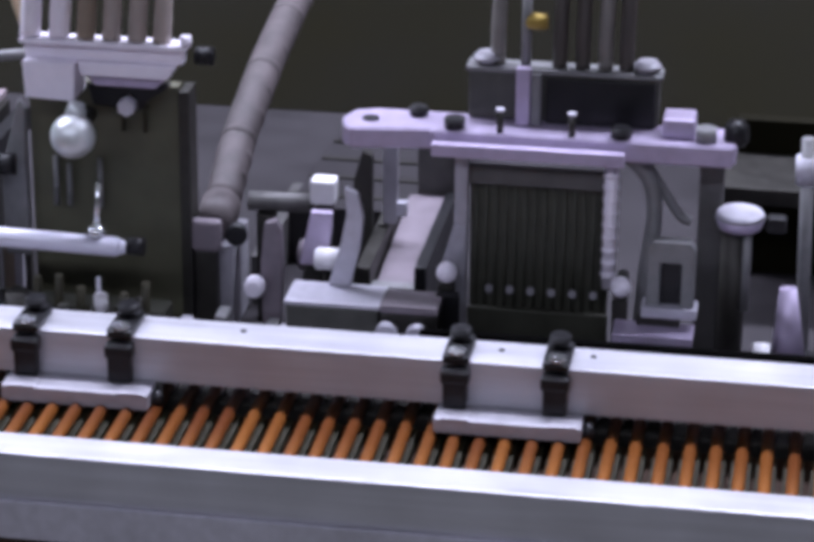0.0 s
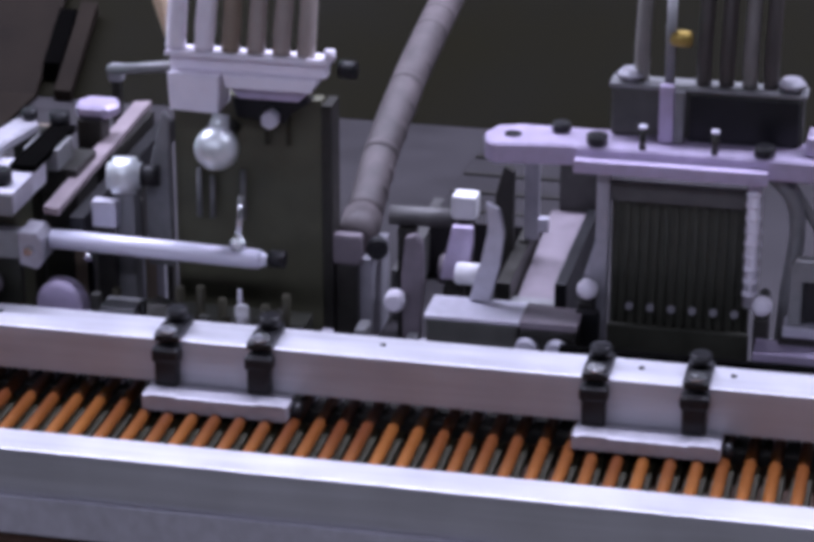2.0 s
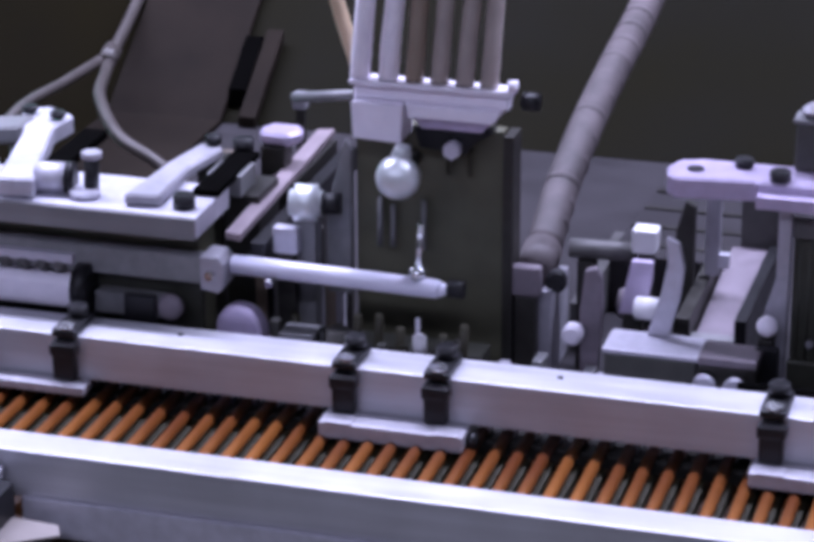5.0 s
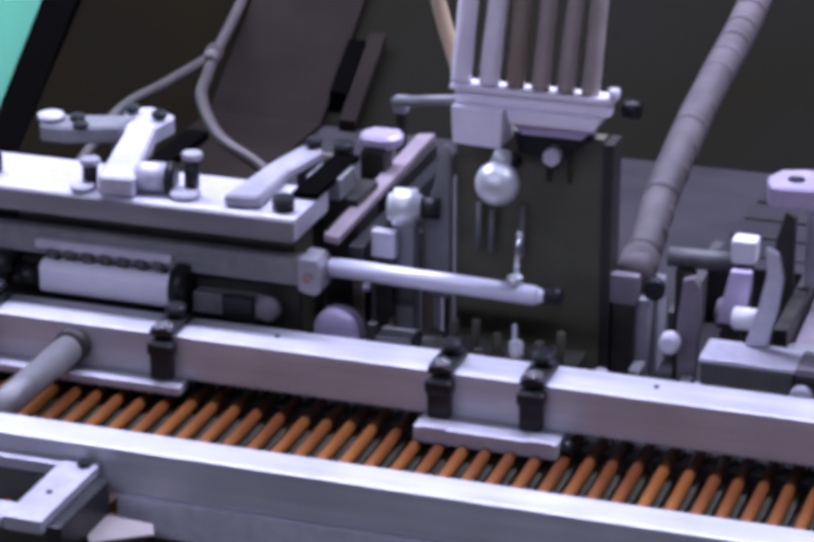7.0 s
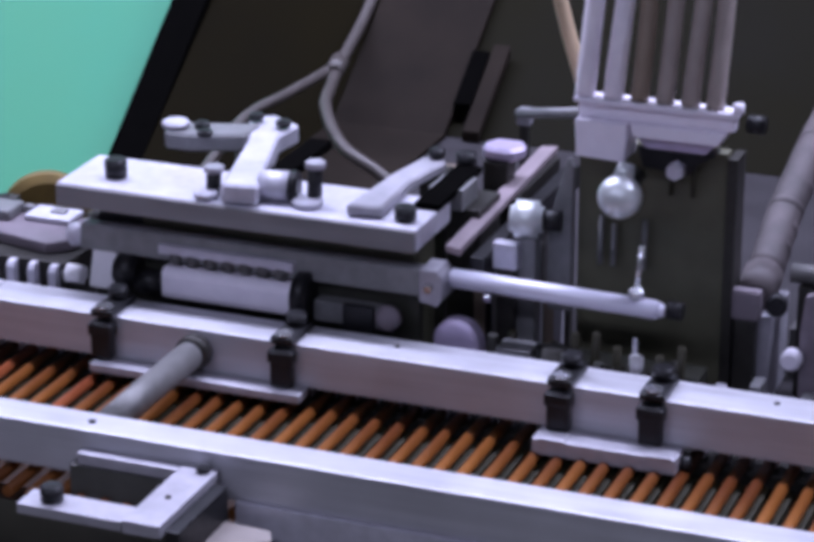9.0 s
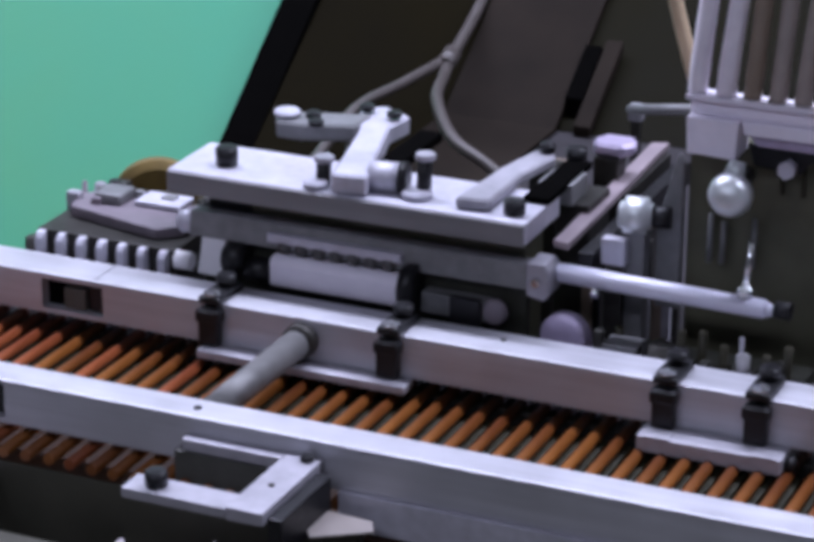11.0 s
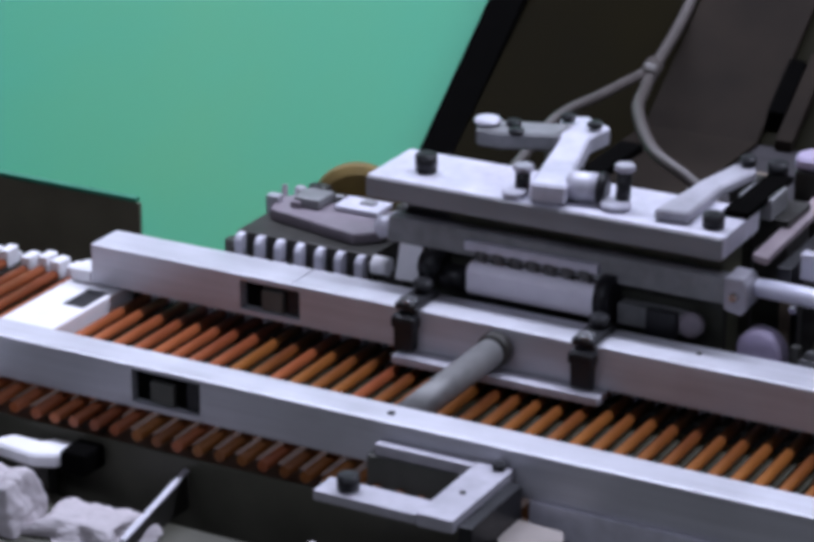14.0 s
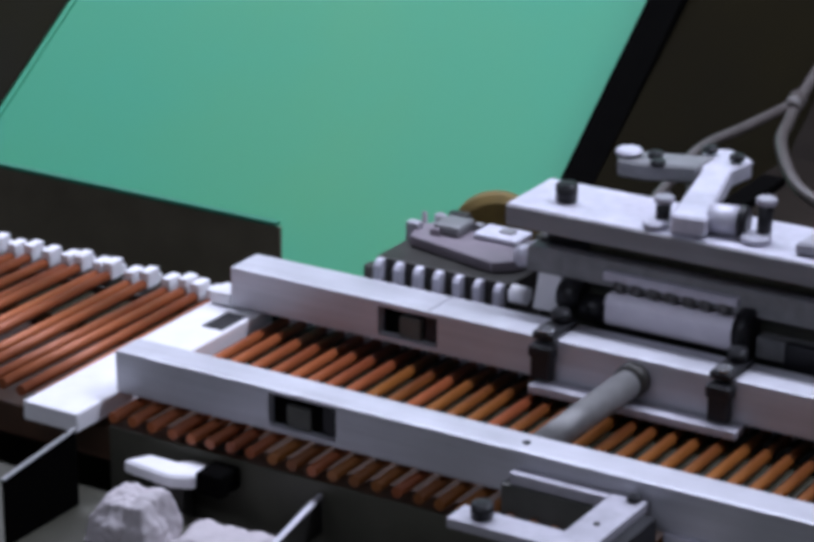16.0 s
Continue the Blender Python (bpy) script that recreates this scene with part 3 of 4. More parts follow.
wheel = thing("brass_wheel", "dull brass wheel on the end of the bed", "wheel")
part("disc", C((-0.774, 1.375, 0.998), (-0.781, 1.388, 0.999), 0.0285, seg=40, bevel=0.004), WHEEL_BROWN, wheel)
part("hub", C((-0.7735, 1.374, 0.998), (-0.772, 1.371, 0.998), 0.009, seg=20), STEEL_DARK, wheel)
part("bearing", B(-0.791, -0.756, 1.376, 1.387, 0.9552, 0.971), STEEL_DARK, wheel)

# ---- hose station ----
s1 = thing("hose_station", "white manifold with grey hoses above a dark panel", "machine station")
part("panel", B(-0.428, -0.3445, 1.352, 1.362, 0.9552, 1.10), PANEL_OLIVE, s1, "dark green-grey panel")
part("panel_edge", B(-0.3443, -0.3385, 1.350, 1.368, 0.9552, 1.098), STEEL_DARK, s1)
man = part("manifold", B(-0.4235, -0.337, 1.333, 1.3425, 1.1185, 1.127, bevel=0.0012), WHITE_LILAC, s1, "white lilac manifold")
part("lip", B(-0.425, -0.334, 1.329, 1.3428, 1.1272, 1.1300, bevel=0.0008), WHITE_LILAC, man)
part("left_block", prism(bmesh.new(), [(-0.4235, 1.1183), (-0.4225, 1.0975), (-0.3955, 1.0965), (-0.3945, 1.1183)], "y", 1.328, 1.3515), WHITE_LILAC, man)
part("front_step", prism(bmesh.new(), [(-0.394, 1.1183), (-0.392, 1.1105), (-0.345, 1.1105), (-0.341, 1.1183)], "y", 1.331, 1.3515), WHITE_LILAC, man)
part("lower_step", prism(bmesh.new(), [(-0.392, 1.1103), (-0.386, 1.1035), (-0.353, 1.1035), (-0.346, 1.1103)], "y", 1.336, 1.3515), ALU_LILAC, man)
part("lip_stud", C((-0.3345, 1.332, 1.1302), (-0.3345, 1.332, 1.1355), 0.003, seg=12), WHITE_LILAC, man)
screw(man, -0.3328, 1.345, 1.121, 0.005, 0.010, (1, 0, 0))
part("black_mount", prism(bmesh.new(), [(-0.391, 1.1033), (-0.388, 1.092), (-0.362, 1.090), (-0.358, 1.096), (-0.347, 1.1033)], "y", 1.338, 1.3515), BLACK, s1)
part("bolt", C((-0.368, 1.330, 1.094), (-0.368, 1.338, 1.094), 0.005, seg=6), ALU_MATT, s1)
bm = ball(bmesh.new(), (-0.394, 1.318, 1.081), 0.0122)
cyl(bm, (-0.394, 1.322, 1.089), (-0.393, 1.326, 1.0975), 0.0062, 0.0045, seg=18)
part("knob", bm, CHROME, s1, "polished steel ball knob")
part("knob_stem", C((-0.394, 1.326, 1.082), (-0.394, 1.3518, 1.082), 0.004, seg=14), BLACK, s1)
for i, (x, m) in enumerate(((-0.4205, "a"), (-0.4045, "a"), (-0.390, "b"), (-0.376, "c"), (-0.362, "c"), (-0.3485, "c"))):
    part("hose", hose(bmesh.new(), [(x, 1.3355, 1.1301), (x + 0.001, 1.338, 1.15), (x + 0.002 + 0.001 * math.sin(2 * i), 1.35, 1.20), (x + 0.004, 1.36, 1.27), (x + 0.01, 1.40, 1.36)], 0.0056 if m == "a" else 0.0050), {"a": TUBE, "b": TUBE_BROWN, "c": TUBE_WARM}[m], s1)
part("brown_hose", hose(bmesh.new(), [(-0.4245, 1.36, 1.115), (-0.430, 1.36, 1.13), (-0.443, 1.362, 1.17), (-0.46, 1.37, 1.23), (-0.47, 1.40, 1.32)], 0.0042), TUBE_TAN, s1, "tan hose")
for i, x in enumerate((-0.413, -0.4055, -0.388)):
    part("needle", C((x, 1.346, 1.030), (x, 1.3475, 1.058 - 0.004 * (i % 2)), 0.0016, seg=8), ALU_GREY, s1)
for x in (-0.374, -0.362):
    part("needle", C((x, 1.347, 1.075), (x, 1.3485, 1.092), 0.0014, seg=8), OLIVE, s1)
part("needle", C((-0.3775, 1.300, 0.97), (-0.378, 1.300, 1.008), 0.0014, seg=8), ALU_MATT, s1)
part("needle_head", C((-0.376, 1.297, 0.990), (-0.376, 1.297, 1.000), 0.004, seg=12, bevel=0.001), WHITE, s1)
part("needle_block", B(-0.384, -0.370, 1.292, 1.306, 0.9552, 0.9898), STEEL_DARK, s1)
part("low_block", B(-0.452, -0.432, 1.284, 1.30, 0.9552, 0.998), ALU_GREY, s1)
part("low_cap", C((-0.419, 1.288, 0.9552), (-0.419, 1.288, 1.002), 0.0115, 0.007, seg=20, bevel=0.001), STEEL_DARK, s1)
part("low_block", B(-0.470, -0.345, 1.310, 1.330, 0.9552, 0.985), GUNMETAL, s1)
for i in range(9):
    part("small_pin", C((-0.452 + 0.012 * i, 1.3095, 0.965), (-0.450 + 0.012 * i, 1.308, 0.999 + 0.006 * math.sin(5 * i)), 0.0024, seg=8), OLIVE, s1)

random.seed(4)
for i in range(22):
    x = -0.474 + 0.0062 * i
    h = 0.975 + 0.03 * random.random()
    y = 1.286 + 0.014 * random.random()
    m = random.choice((PANEL_OLIVE, GUNMETAL_LIGHT, STEEL_DARK, TUBE_BROWN, OLIVE, GUNMETAL, BLACK))
    part("fitting", C((x, y, 0.9552), (x + 0.002 * random.random(), y, h), 0.0022 + 0.0016 * random.random(), 0.0018, seg=10) if i % 2 else B(x, x + 0.0055, y, y + 0.006, 0.9552, h, bevel=0.001), m, s1)

# slide with the second knob, beside the panel
slide = thing("slide_unit", "pinkish grey slide bar with a small steel knob", "slide")
part("slide_bar", prism(bmesh.new(), [(-0.4885, 1.304), (-0.4785, 1.301), (-0.4845, 1.488), (-0.4945, 1.484)], "z", 1.0412, 1.0455, 0.0005), SLIDE_ROSE, slide, "long pinkish grey bar")
# no real rail: black strip for the bar's shadow on its right
part("slide_shadow_rail", B(-0.4765, -0.468, 1.31, 1.48, 1.024, 1.038), BLACK, slide)
part("slide_block", B(-0.493, -0.481, 1.40, 1.482, 0.9552, 1.041), STEEL_DARK, slide)
bm = cyl(bmesh.new(), (-0.459, 1.328, 1.057), (-0.441, 1.331, 1.057), 0.0105, seg=26, bevel=0.003)
part("knob", bm, CHROME, slide, "polished steel knob")
part("knob_stem", C((-0.441, 1.331, 1.057), (-0.431, 1.333, 1.057), 0.006, seg=14), BLACK, slide)
part("knob_post", B(-0.456, -0.444, 1.326, 1.338, 0.9552, 1.048), ALU_GREY, slide)
part("side_plate", prism(bmesh.new(), [(-0.4425, 1.0), (-0.4285, 1.0), (-0.4285, 1.085), (-0.432, 1.09), (-0.4425, 1.05)], "y", 1.343, 1.349), ALU_GREY, slide)
part("small_block", B(-0.466, -0.452, 1.318, 1.3255, 1.030, 1.045), ALU_MATT, slide)
part("block_post", B(-0.464, -0.454, 1.319, 1.3258, 0.9552, 1.0298), STEEL_DARK, slide)
part("bright_tab", prism(bmesh.new(), [(-0.506, 1.412), (-0.488, 1.411), (-0.482, 1.422), (-0.486, 1.432), (-0.504, 1.432), (-0.509, 1.422)], "z", 1.058, 1.066, 0.0022), ALU_LILAC, slide, "bright rounded tab")
part("tab_post", B(-0.505, -0.49, 1.41, 1.425, 0.9552, 1.0578), STEEL_DARK, slide)
part("plug_row", B(-0.535, -0.505, 1.385, 1.40, 1.045, 1.058, bevel=0.002), TUBE_BROWN, slide)
part("row_post", B(-0.525, -0.515, 1.391, 1.399, 0.9552, 1.0448), STEEL_DARK, slide)
part("thin_arm", C((-0.475, 1.385, 1.098), (-0.424, 1.36, 1.112), 0.003, seg=10), ALU_GREY, slide)
part("pale_nut", B(-0.578, -0.568, 1.68, 1.69, 0.9885, 1.0, bevel=0.002), FOOT_GREY, slide)
part("nut_post", B(-0.576, -0.570, 1.682, 1.688, 0.9552, 0.9884), STEEL_DARK, slide)

random.seed(9)
for i in range(16):
    x, y = -0.512 + 0.072 * random.random(), 1.345 + 0.05 * random.random()
    w = 0.003 + 0.005 * random.random()
    m = random.choice((TUBE_BROWN, BLACK, ALU_GREY, STEEL_DARK, PANEL_OLIVE, FOOT_GREY))
    part("fitting", B(x, x + w, y, y + w, 0.9552, 0.985 + 0.04 * random.random(), bevel=0.001), m, slide)

# worn plate that covers the rear of the deck and climbs the hood
deck_cover = thing("deck_cover", "worn pinkish grey cover plate on the rear deck", "cover plate")
part("plate", prism(bmesh.new(), [(1.43, 0.9552), (1.73, 0.9552), (2.10, 1.2113), (2.097, 1.2153), (1.728, 0.959), (1.43, 0.959)], "x", -0.735, -0.6485), PLATE_GREY, deck_cover)
part("dark_channel", prism(bmesh.new(), [(1.746, 0.9635), (1.787, 0.9917), (1.787, 1.0057), (1.746, 0.9775)], "x", -0.6483, -0.635), MATT_BLACK, deck_cover, "black channel")
part("channel_strip", prism(bmesh.new(), [(1.728, 0.9553), (1.795, 0.9993), (1.795, 1.0093), (1.728, 0.9633)], "x", -0.6348, -0.622), PLATE_GREY, deck_cover)

# air hose that loops over the deck
air = thing("air_hose", "pale grey air hose looping over the machine deck", "hose")
part("hose", hose(bmesh.new(), [(-0.80, 2.10, 1.26), (-0.765, 1.95, 1.10), (-0.745, 1.84, 1.03), (-0.73, 1.73, 1.00), (-0.717, 1.685, 1.00), (-0.701, 1.637, 1.00), (-0.667, 1.585, 0.993), (-0.632, 1.565, 0.984), (-0.600, 1.555, 0.966)], 0.0044), TUBE_DIM, air)
part("branch", hose(bmesh.new(), [(-0.732, 1.735, 1.00), (-0.738, 1.66, 1.0), (-0.75, 1.61, 0.995), (-0.752, 1.55, 0.977), (-0.745, 1.48, 0.97), (-0.715, 1.44, 0.963)], 0.0038), TUBE_DIM, air)
part("tee", C((-0.735, 1.745, 1.0), (-0.728, 1.715, 1.0), 0.0068, seg=14, bevel=0.002), TUBE_DIM, air)

# ---- flexible conduit between the stations ----
cylr = thing("flexible_conduit", "dull pinkish grey ribbed conduit rising over the deck", "conduit")
path = [(-0.3265, 1.392, 1.020), (-0.327, 1.435, 1.041), (-0.3255, 1.50, 1.063), (-0.323, 1.56, 1.079), (-0.321, 1.62, 1.092), (-0.320, 1.70, 1.115), (-0.319, 1.80, 1.16), (-0.306, 1.95, 1.25)]
path = [(x - 0.004, y, z) for x, y, z in path]
part("barrel", hose(bmesh.new(), path, 0.0102, seg=20), CONDUIT, cylr)
for i in range(1, 18):
    k = i * 0.32
    a, b = Vector(path[int(k)]), Vector(path[int(k) + 1])
    p = a.lerp(b, k - int(k))
    part("rib", C(p, p + (b - a).normalized() * 0.006, 0.01035, seg=20, bevel=0.0003), CONDUIT, cylr)
part("wall_clip", B(-0.33, -0.30, 1.915, 1.95, 1.07, 1.235), STEEL_DARK, cylr)
part("end_cap", C((-0.3295, 1.366, 1.014), (-0.331, 1.392, 1.020), 0.0112, seg=24, bevel=0.002), CONDUIT, cylr)
part("low_rail", B(-0.317, -0.309, 1.40, 1.52, 0.9552, 0.985), ALU_GREY_DARK, cylr)
part("mount", B(-0.340, -0.318, 1.358, 1.40, 0.9552, 1.0075), FOOT_GREY, cylr)
part("mount_lug", B(-0.339, -0.3225, 1.350, 1.3578, 1.006, 1.024, bevel=0.003), ALU_ROSE, cylr)
part("lug_foot", B(-0.337, -0.325, 1.351, 1.3577, 0.9552, 1.0058), STEEL_DARK, cylr)
screw(cylr, -0.316, 1.362, 1.015, 0.006, 0.008, (0.2, -1, 0))

# ---- linkage between the stations ----
link = thing("linkage", "cluster of grey levers and links before the cylinder", "linkage")
part("base_block", B(-0.274, -0.2245, 1.292, 1.318, 0.9552, 1.004, bevel=0.0015), GUNMETAL_LIGHT, link, "grey-green base block")
part("block_top", B(-0.275, -0.2235, 1.291, 1.319, 1.0042, 1.0068), ALU_MATT, link)
part("small_block", B(-0.2232, -0.193, 1.290, 1.31, 0.9552, 1.004), STEEL_DARK, link)
part("small_top", B(-0.2235, -0.1925, 1.289, 1.312, 1.0042, 1.0085), ALU_ROSE, link)
for x in (-0.219, -0.203):
    part("nut", C((x, 1.2835, 0.994), (x, 1.2898, 0.994), 0.0062, seg=18, bevel=0.001), ALU_MATT, link)
part("white_link", prism(bmesh.new(), [(-0.2555, 1.0069), (-0.244, 1.0069), (-0.2385, 1.028), (-0.2365, 1.046), (-0.2395, 1.060), (-0.2465, 1.063), (-0.2455, 1.048), (-0.249, 1.030)], "y", 1.314, 1.3185), ALU_MATT, link, "bright bent link")
part("square_end", B(-0.277, -0.263, 1.373, 1.386, 1.029, 1.043, bevel=0.002), WHITE, link, "white square end block")
part("white_plate", prism(bmesh.new(), [(-0.2765, 1.0069), (-0.262, 1.0069), (-0.2585, 1.028), (-0.2585, 1.038), (-0.270, 1.038), (-0.272, 1.028)], "y", 1.340, 1.3445), ALU_LILAC, link, "lilac tinted plate")
part("plate_post", B(-0.274, -0.264, 1.341, 1.3445, 0.9552, 1.0067), STEEL_DARK, link)
part("cross_shaft", C((-0.313, 1.381, 1.026), (-0.276, 1.381, 1.027), 0.0055, seg=18), ALU_GREY_DARK, link)
part("shaft_post", B(-0.308, -0.298, 1.376, 1.386, 0.9552, 1.0205), STEEL_DARK, link)
part("square_post", B(-0.274, -0.2655, 1.376, 1.384, 0.9552, 1.0263), STEEL_DARK, link)
part("side_link", prism(bmesh.new(), [(-0.294, 0.9552), (-0.286, 0.9552), (-0.283, 1.01), (-0.2835, 1.030), (-0.287, 1.036), (-0.293, 1.034), (-0.2955, 1.012)], "y", 1.328, 1.334), ALU_ROSE, link)
part("white_nut", C((-0.2975, 1.318, 0.9995), (-0.2975, 1.3275, 0.9995), 0.0058, seg=18, bevel=0.0016), WHITE_LILAC, link)
part("roller", C((-0.2785, 1.352, 1.008), (-0.262, 1.352, 1.008), 0.0085, seg=20, bevel=0.001), ALU_ROSE, link)
part("roller_post", B(-0.276, -0.265, 1.347, 1.357, 0.9552, 0.9997), STEEL_DARK, link)
part("bright_roller", C((-0.2655, 1.330, 1.0155), (-0.249, 1.330, 1.0155), 0.0062, seg=20, bevel=0.001), WHITE, link)
part("roller_bracket", B(-0.262, -0.249, 1.331, 1.338, 1.0068, 1.0085), BLACK, link)
part("bracket_post", B(-0.2605, -0.2505, 1.333, 1.339, 0.9552, 1.0067), STEEL_DARK, link)
part("sloping_plate", prism(bmesh.new(), [(1.345, 0.9552), (1.46, 0.9552), (1.46, 1.006), (1.452, 1.006), (1.345, 0.997)], "x", -0.235, -0.214), ALU_ROSE, link, "pinkish grey sloping plate")
part("plate_foot", B(-0.237, -0.211, 1.336, 1.3448, 0.9552, 0.999), ALU_GREY, link)
part("dark_rail", B(-0.2125, -0.206, 1.335, 1.45, 0.9552, 1.012), BLACK, link)
part("dark_rail", B(-0.2445, -0.2365, 1.335, 1.43, 0.9552, 1.010), STEEL_DARK, link)
part("upright", B(-0.240, -0.232, 1.395, 1.401, 1.012, 1.066), FOOT_GREY, link)
part("rear_panel", B(-0.231, -0.207, 1.462, 1.468, 0.9552, 1.035), ALU_GREY_DARK, link)
part("upright_foot", B(-0.243, -0.2366, 1.394, 1.402, 0.9552, 1.0119), STEEL_DARK, link)
part("dark_upright", prism(bmesh.new(), [(-0.255, 0.9552), (-0.2445, 0.9552), (-0.2445, 1.055), (-0.250, 1.058), (-0.255, 1.04)], "y", 1.386, 1.392), STEEL_DARK, link)
part("side_tab", B(-0.232, -0.226, 1.392, 1.398, 1.018, 1.026), ALU_MATT, link)
part("rear_plate", prism(bmesh.new(), [(1.47, 0.9552), (1.70, 0.9552), (1.70, 0.972), (1.47, 0.99)], "x", -0.31, -0.23), DECK, link)
for i in range(5):
    part("groove", B(-0.309, -0.231, 1.49 + 0.04 * i, 1.494 + 0.04 * i, 0.985 - 0.003 * i, 0.9895 - 0.003 * i, bevel=0.0004), STEEL_DARK, link)
for i in range(7):
    random.seed(i)
    x = -0.336 + 0.009 * i
    part("fitting", B(x, x + 0.007, 1.30 + 0.006 * (i % 3), 1.315 + 0.006 * (i % 3), 0.9552, 0.972 + 0.014 * random.random(), bevel=0.002), (FOOT_GREY, STEEL_DARK, ALU_GREY)[i % 3], link)

# ---- needle station ----
s2 = thing("needle_station", "lilac tinted aluminium bridge over a dark needle plate", "machine station")
bridge = part("bridge", prism(bmesh.new(), [(-0.2435, 1.318), (-0.202, 1.324), (-0.202, 1.322), (-0.046, 1.322), (-0.044, 1.328), (-0.044, 1.348), (-0.05, 1.352), (-0.235, 1.352), (-0.247, 1.347), (-0.2515, 1.335), (-0.249, 1.323)], "z", 1.084, 1.0955, 0.0012), ALU_LILAC, s2, "lilac tinted aluminium bridge")
part("front_strip", B(-0.201, -0.1005, 1.3145, 1.3217, 1.0835, 1.0905), ALU_LILAC, bridge)
part("bore", C((-0.236, 1.334, 1.0953), (-0.236, 1.334, 1.0962), 0.0045, seg=18), BLACK, bridge)
for x in (-0.1905, -0.1035):
    screw(bridge, x, 1.327, 1.0957, 0.0055, 0.006)
for x in (-0.1665, -0.129):
    part("pin", C((x, 1.325, 1.0957), (x, 1.325, 1.107), 0.0019, seg=10), STEEL_DARK, bridge)
    part("pin_head", C((x, 1.325, 1.107), (x, 1.325, 1.1085), 0.0024, seg=10), ALU_MATT, bridge)
part("end_block", B(-0.083, -0.066, 1.330, 1.350, 1.0957, 1.106, bevel=0.002), ALU_LILAC, bridge)
screw(bridge, -0.212, 1.344, 1.0957, 0.005, 0.005)
part("end_knob", C((-0.050, 1.338, 1.098), (-0.039, 1.336, 1.099), 0.0075, seg=16, bevel=0.002), BLACK, bridge)
part("end_nut", C((-0.060, 1.330, 1.0957), (-0.060, 1.330, 1.103), 0.006, seg=6), ALU_GREY, bridge)
box_ = part("housing", B(-0.186, -0.086, 1.345, 1.358, 1.0957, 1.1215, bevel=0.0015), GUNMETAL_LIGHT, s2, "grey housing block")
part("housing_lid", B(-0.1875, -0.0845, 1.3435, 1.3595, 1.1217, 1.1242), ALU_GREY, box_)
part("dark_cover", B(-0.1445, -0.088, 1.342, 1.3448, 1.0957, 1.1205), BLACK, box_)
for x in (-0.177, -0.093):
    part("cap", C((x, 1.351, 1.1244), (x, 1.351, 1.1305), 0.0072, seg=20, bevel=0.002), FOOT_GREY, box_)
part("post", B(-0.160, -0.1525, 1.336, 1.3416, 1.0957, 1.127), ALU_LILAC, s2, "bright upright post")
part("post_side", B(-0.1524, -0.147, 1.337, 1.3418, 1.0957, 1.124), ALU_GREY, s2)
part("rod", C((-0.156, 1.345, 1.123), (-0.156, 1.346, 1.175), 0.0026, seg=12), ALU_GREY, s2)
part("brass_fitting", C((-0.1565, 1.346, 1.150), (-0.145, 1.346, 1.150), 0.0045, seg=14, bevel=0.001), BRASS, s2, "brass hose fitting")
for i, x in enumerate((-0.1715, -0.139, -0.127, -0.115, -0.104)):
    part("hose", hose(bmesh.new(), [(x, 1.352, 1.1243), (x, 1.354, 1.15), (x + 0.001, 1.368, 1.20), (x + 0.004, 1.39, 1.28), (x + 0.01, 1.43, 1.36)], 0.0040), TUBE_DIM if i % 3 else TUBE_GREY, s2)
npl = part("needle_plate", B(-0.1825, -0.1085, 1.335, 1.343, 0.965, 1.067), NEEDLE_OLIVE, s2, "dark needle plate")
part("top_strip", B(-0.184, -0.107, 1.330, 1.3348, 1.064, 1.0745), ALU_GREY_DARK, npl)
for i in range(14):
    x = -0.179 + 0.0052 * i
    part("needle", C((x, 1.3335, 0.978), (x, 1.3335, 1.064), 0.0009, seg=6), NEEDLE_OLIVE, npl)
for i in range(6):
    part("stud", C((-0.1715 + 0.0112 * i, 1.3315, 1.004), (-0.1715 + 0.0112 * i, 1.3335, 1.004), 0.0022, seg=10), FOOT_GREY, npl)
part("lower_guard", B(-0.1825, -0.107, 1.3265, 1.3305, 0.9552, 0.995), NEEDLE_OLIVE, npl)
part("foot_strip", B(-0.192, -0.10, 1.283, 1.290, 0.992, 0.9955), ALU_GREY, s2)
part("foot_support", B(-0.188, -0.104, 1.286, 1.30, 0.9552, 0.9918), GUNMETAL, s2)
part("leg", B(-0.190, -0.183, 1.326, 1.333, 1.042, 1.0838), FOOT_GREY, s2)
part("leg", prism(bmesh.new(), [(-0.196, 0.9552), (-0.184, 0.9552), (-0.183, 1.042), (-0.190, 1.042), (-0.196, 1.02)], "y", 1.326, 1.333), FOOT_GREY, s2)
thread = part("threaded_leg", C((-0.1075, 1.326, 1.012), (-0.1075, 1.326, 1.0838), 0.0036, seg=16), WHITE_LILAC, s2, "bright threaded leg")
for i in range(9):
    part("ring", C((-0.1075, 1.326, 1.018 + 0.007 * i), (-0.1075, 1.326, 1.0212 + 0.007 * i), 0.0042, seg=16, bevel=0.0006), WHITE_LILAC, thread)
for x, z in ((-0.192, 1.018), (-0.100, 1.0165)):
    bm = ball(bmesh.new(), (x, 1.317, z), 0.0058)
    part("ball_foot", bm, WHITE_LILAC, s2)
    part("ball_stem", C((x, 1.321, z), (x, 1.335, z), 0.003, seg=10), BLACK, s2)
part("ball_post", B(-0.196, -0.188, 1.312, 1.322, 0.9552, 1.0118), STEEL_DARK, s2)
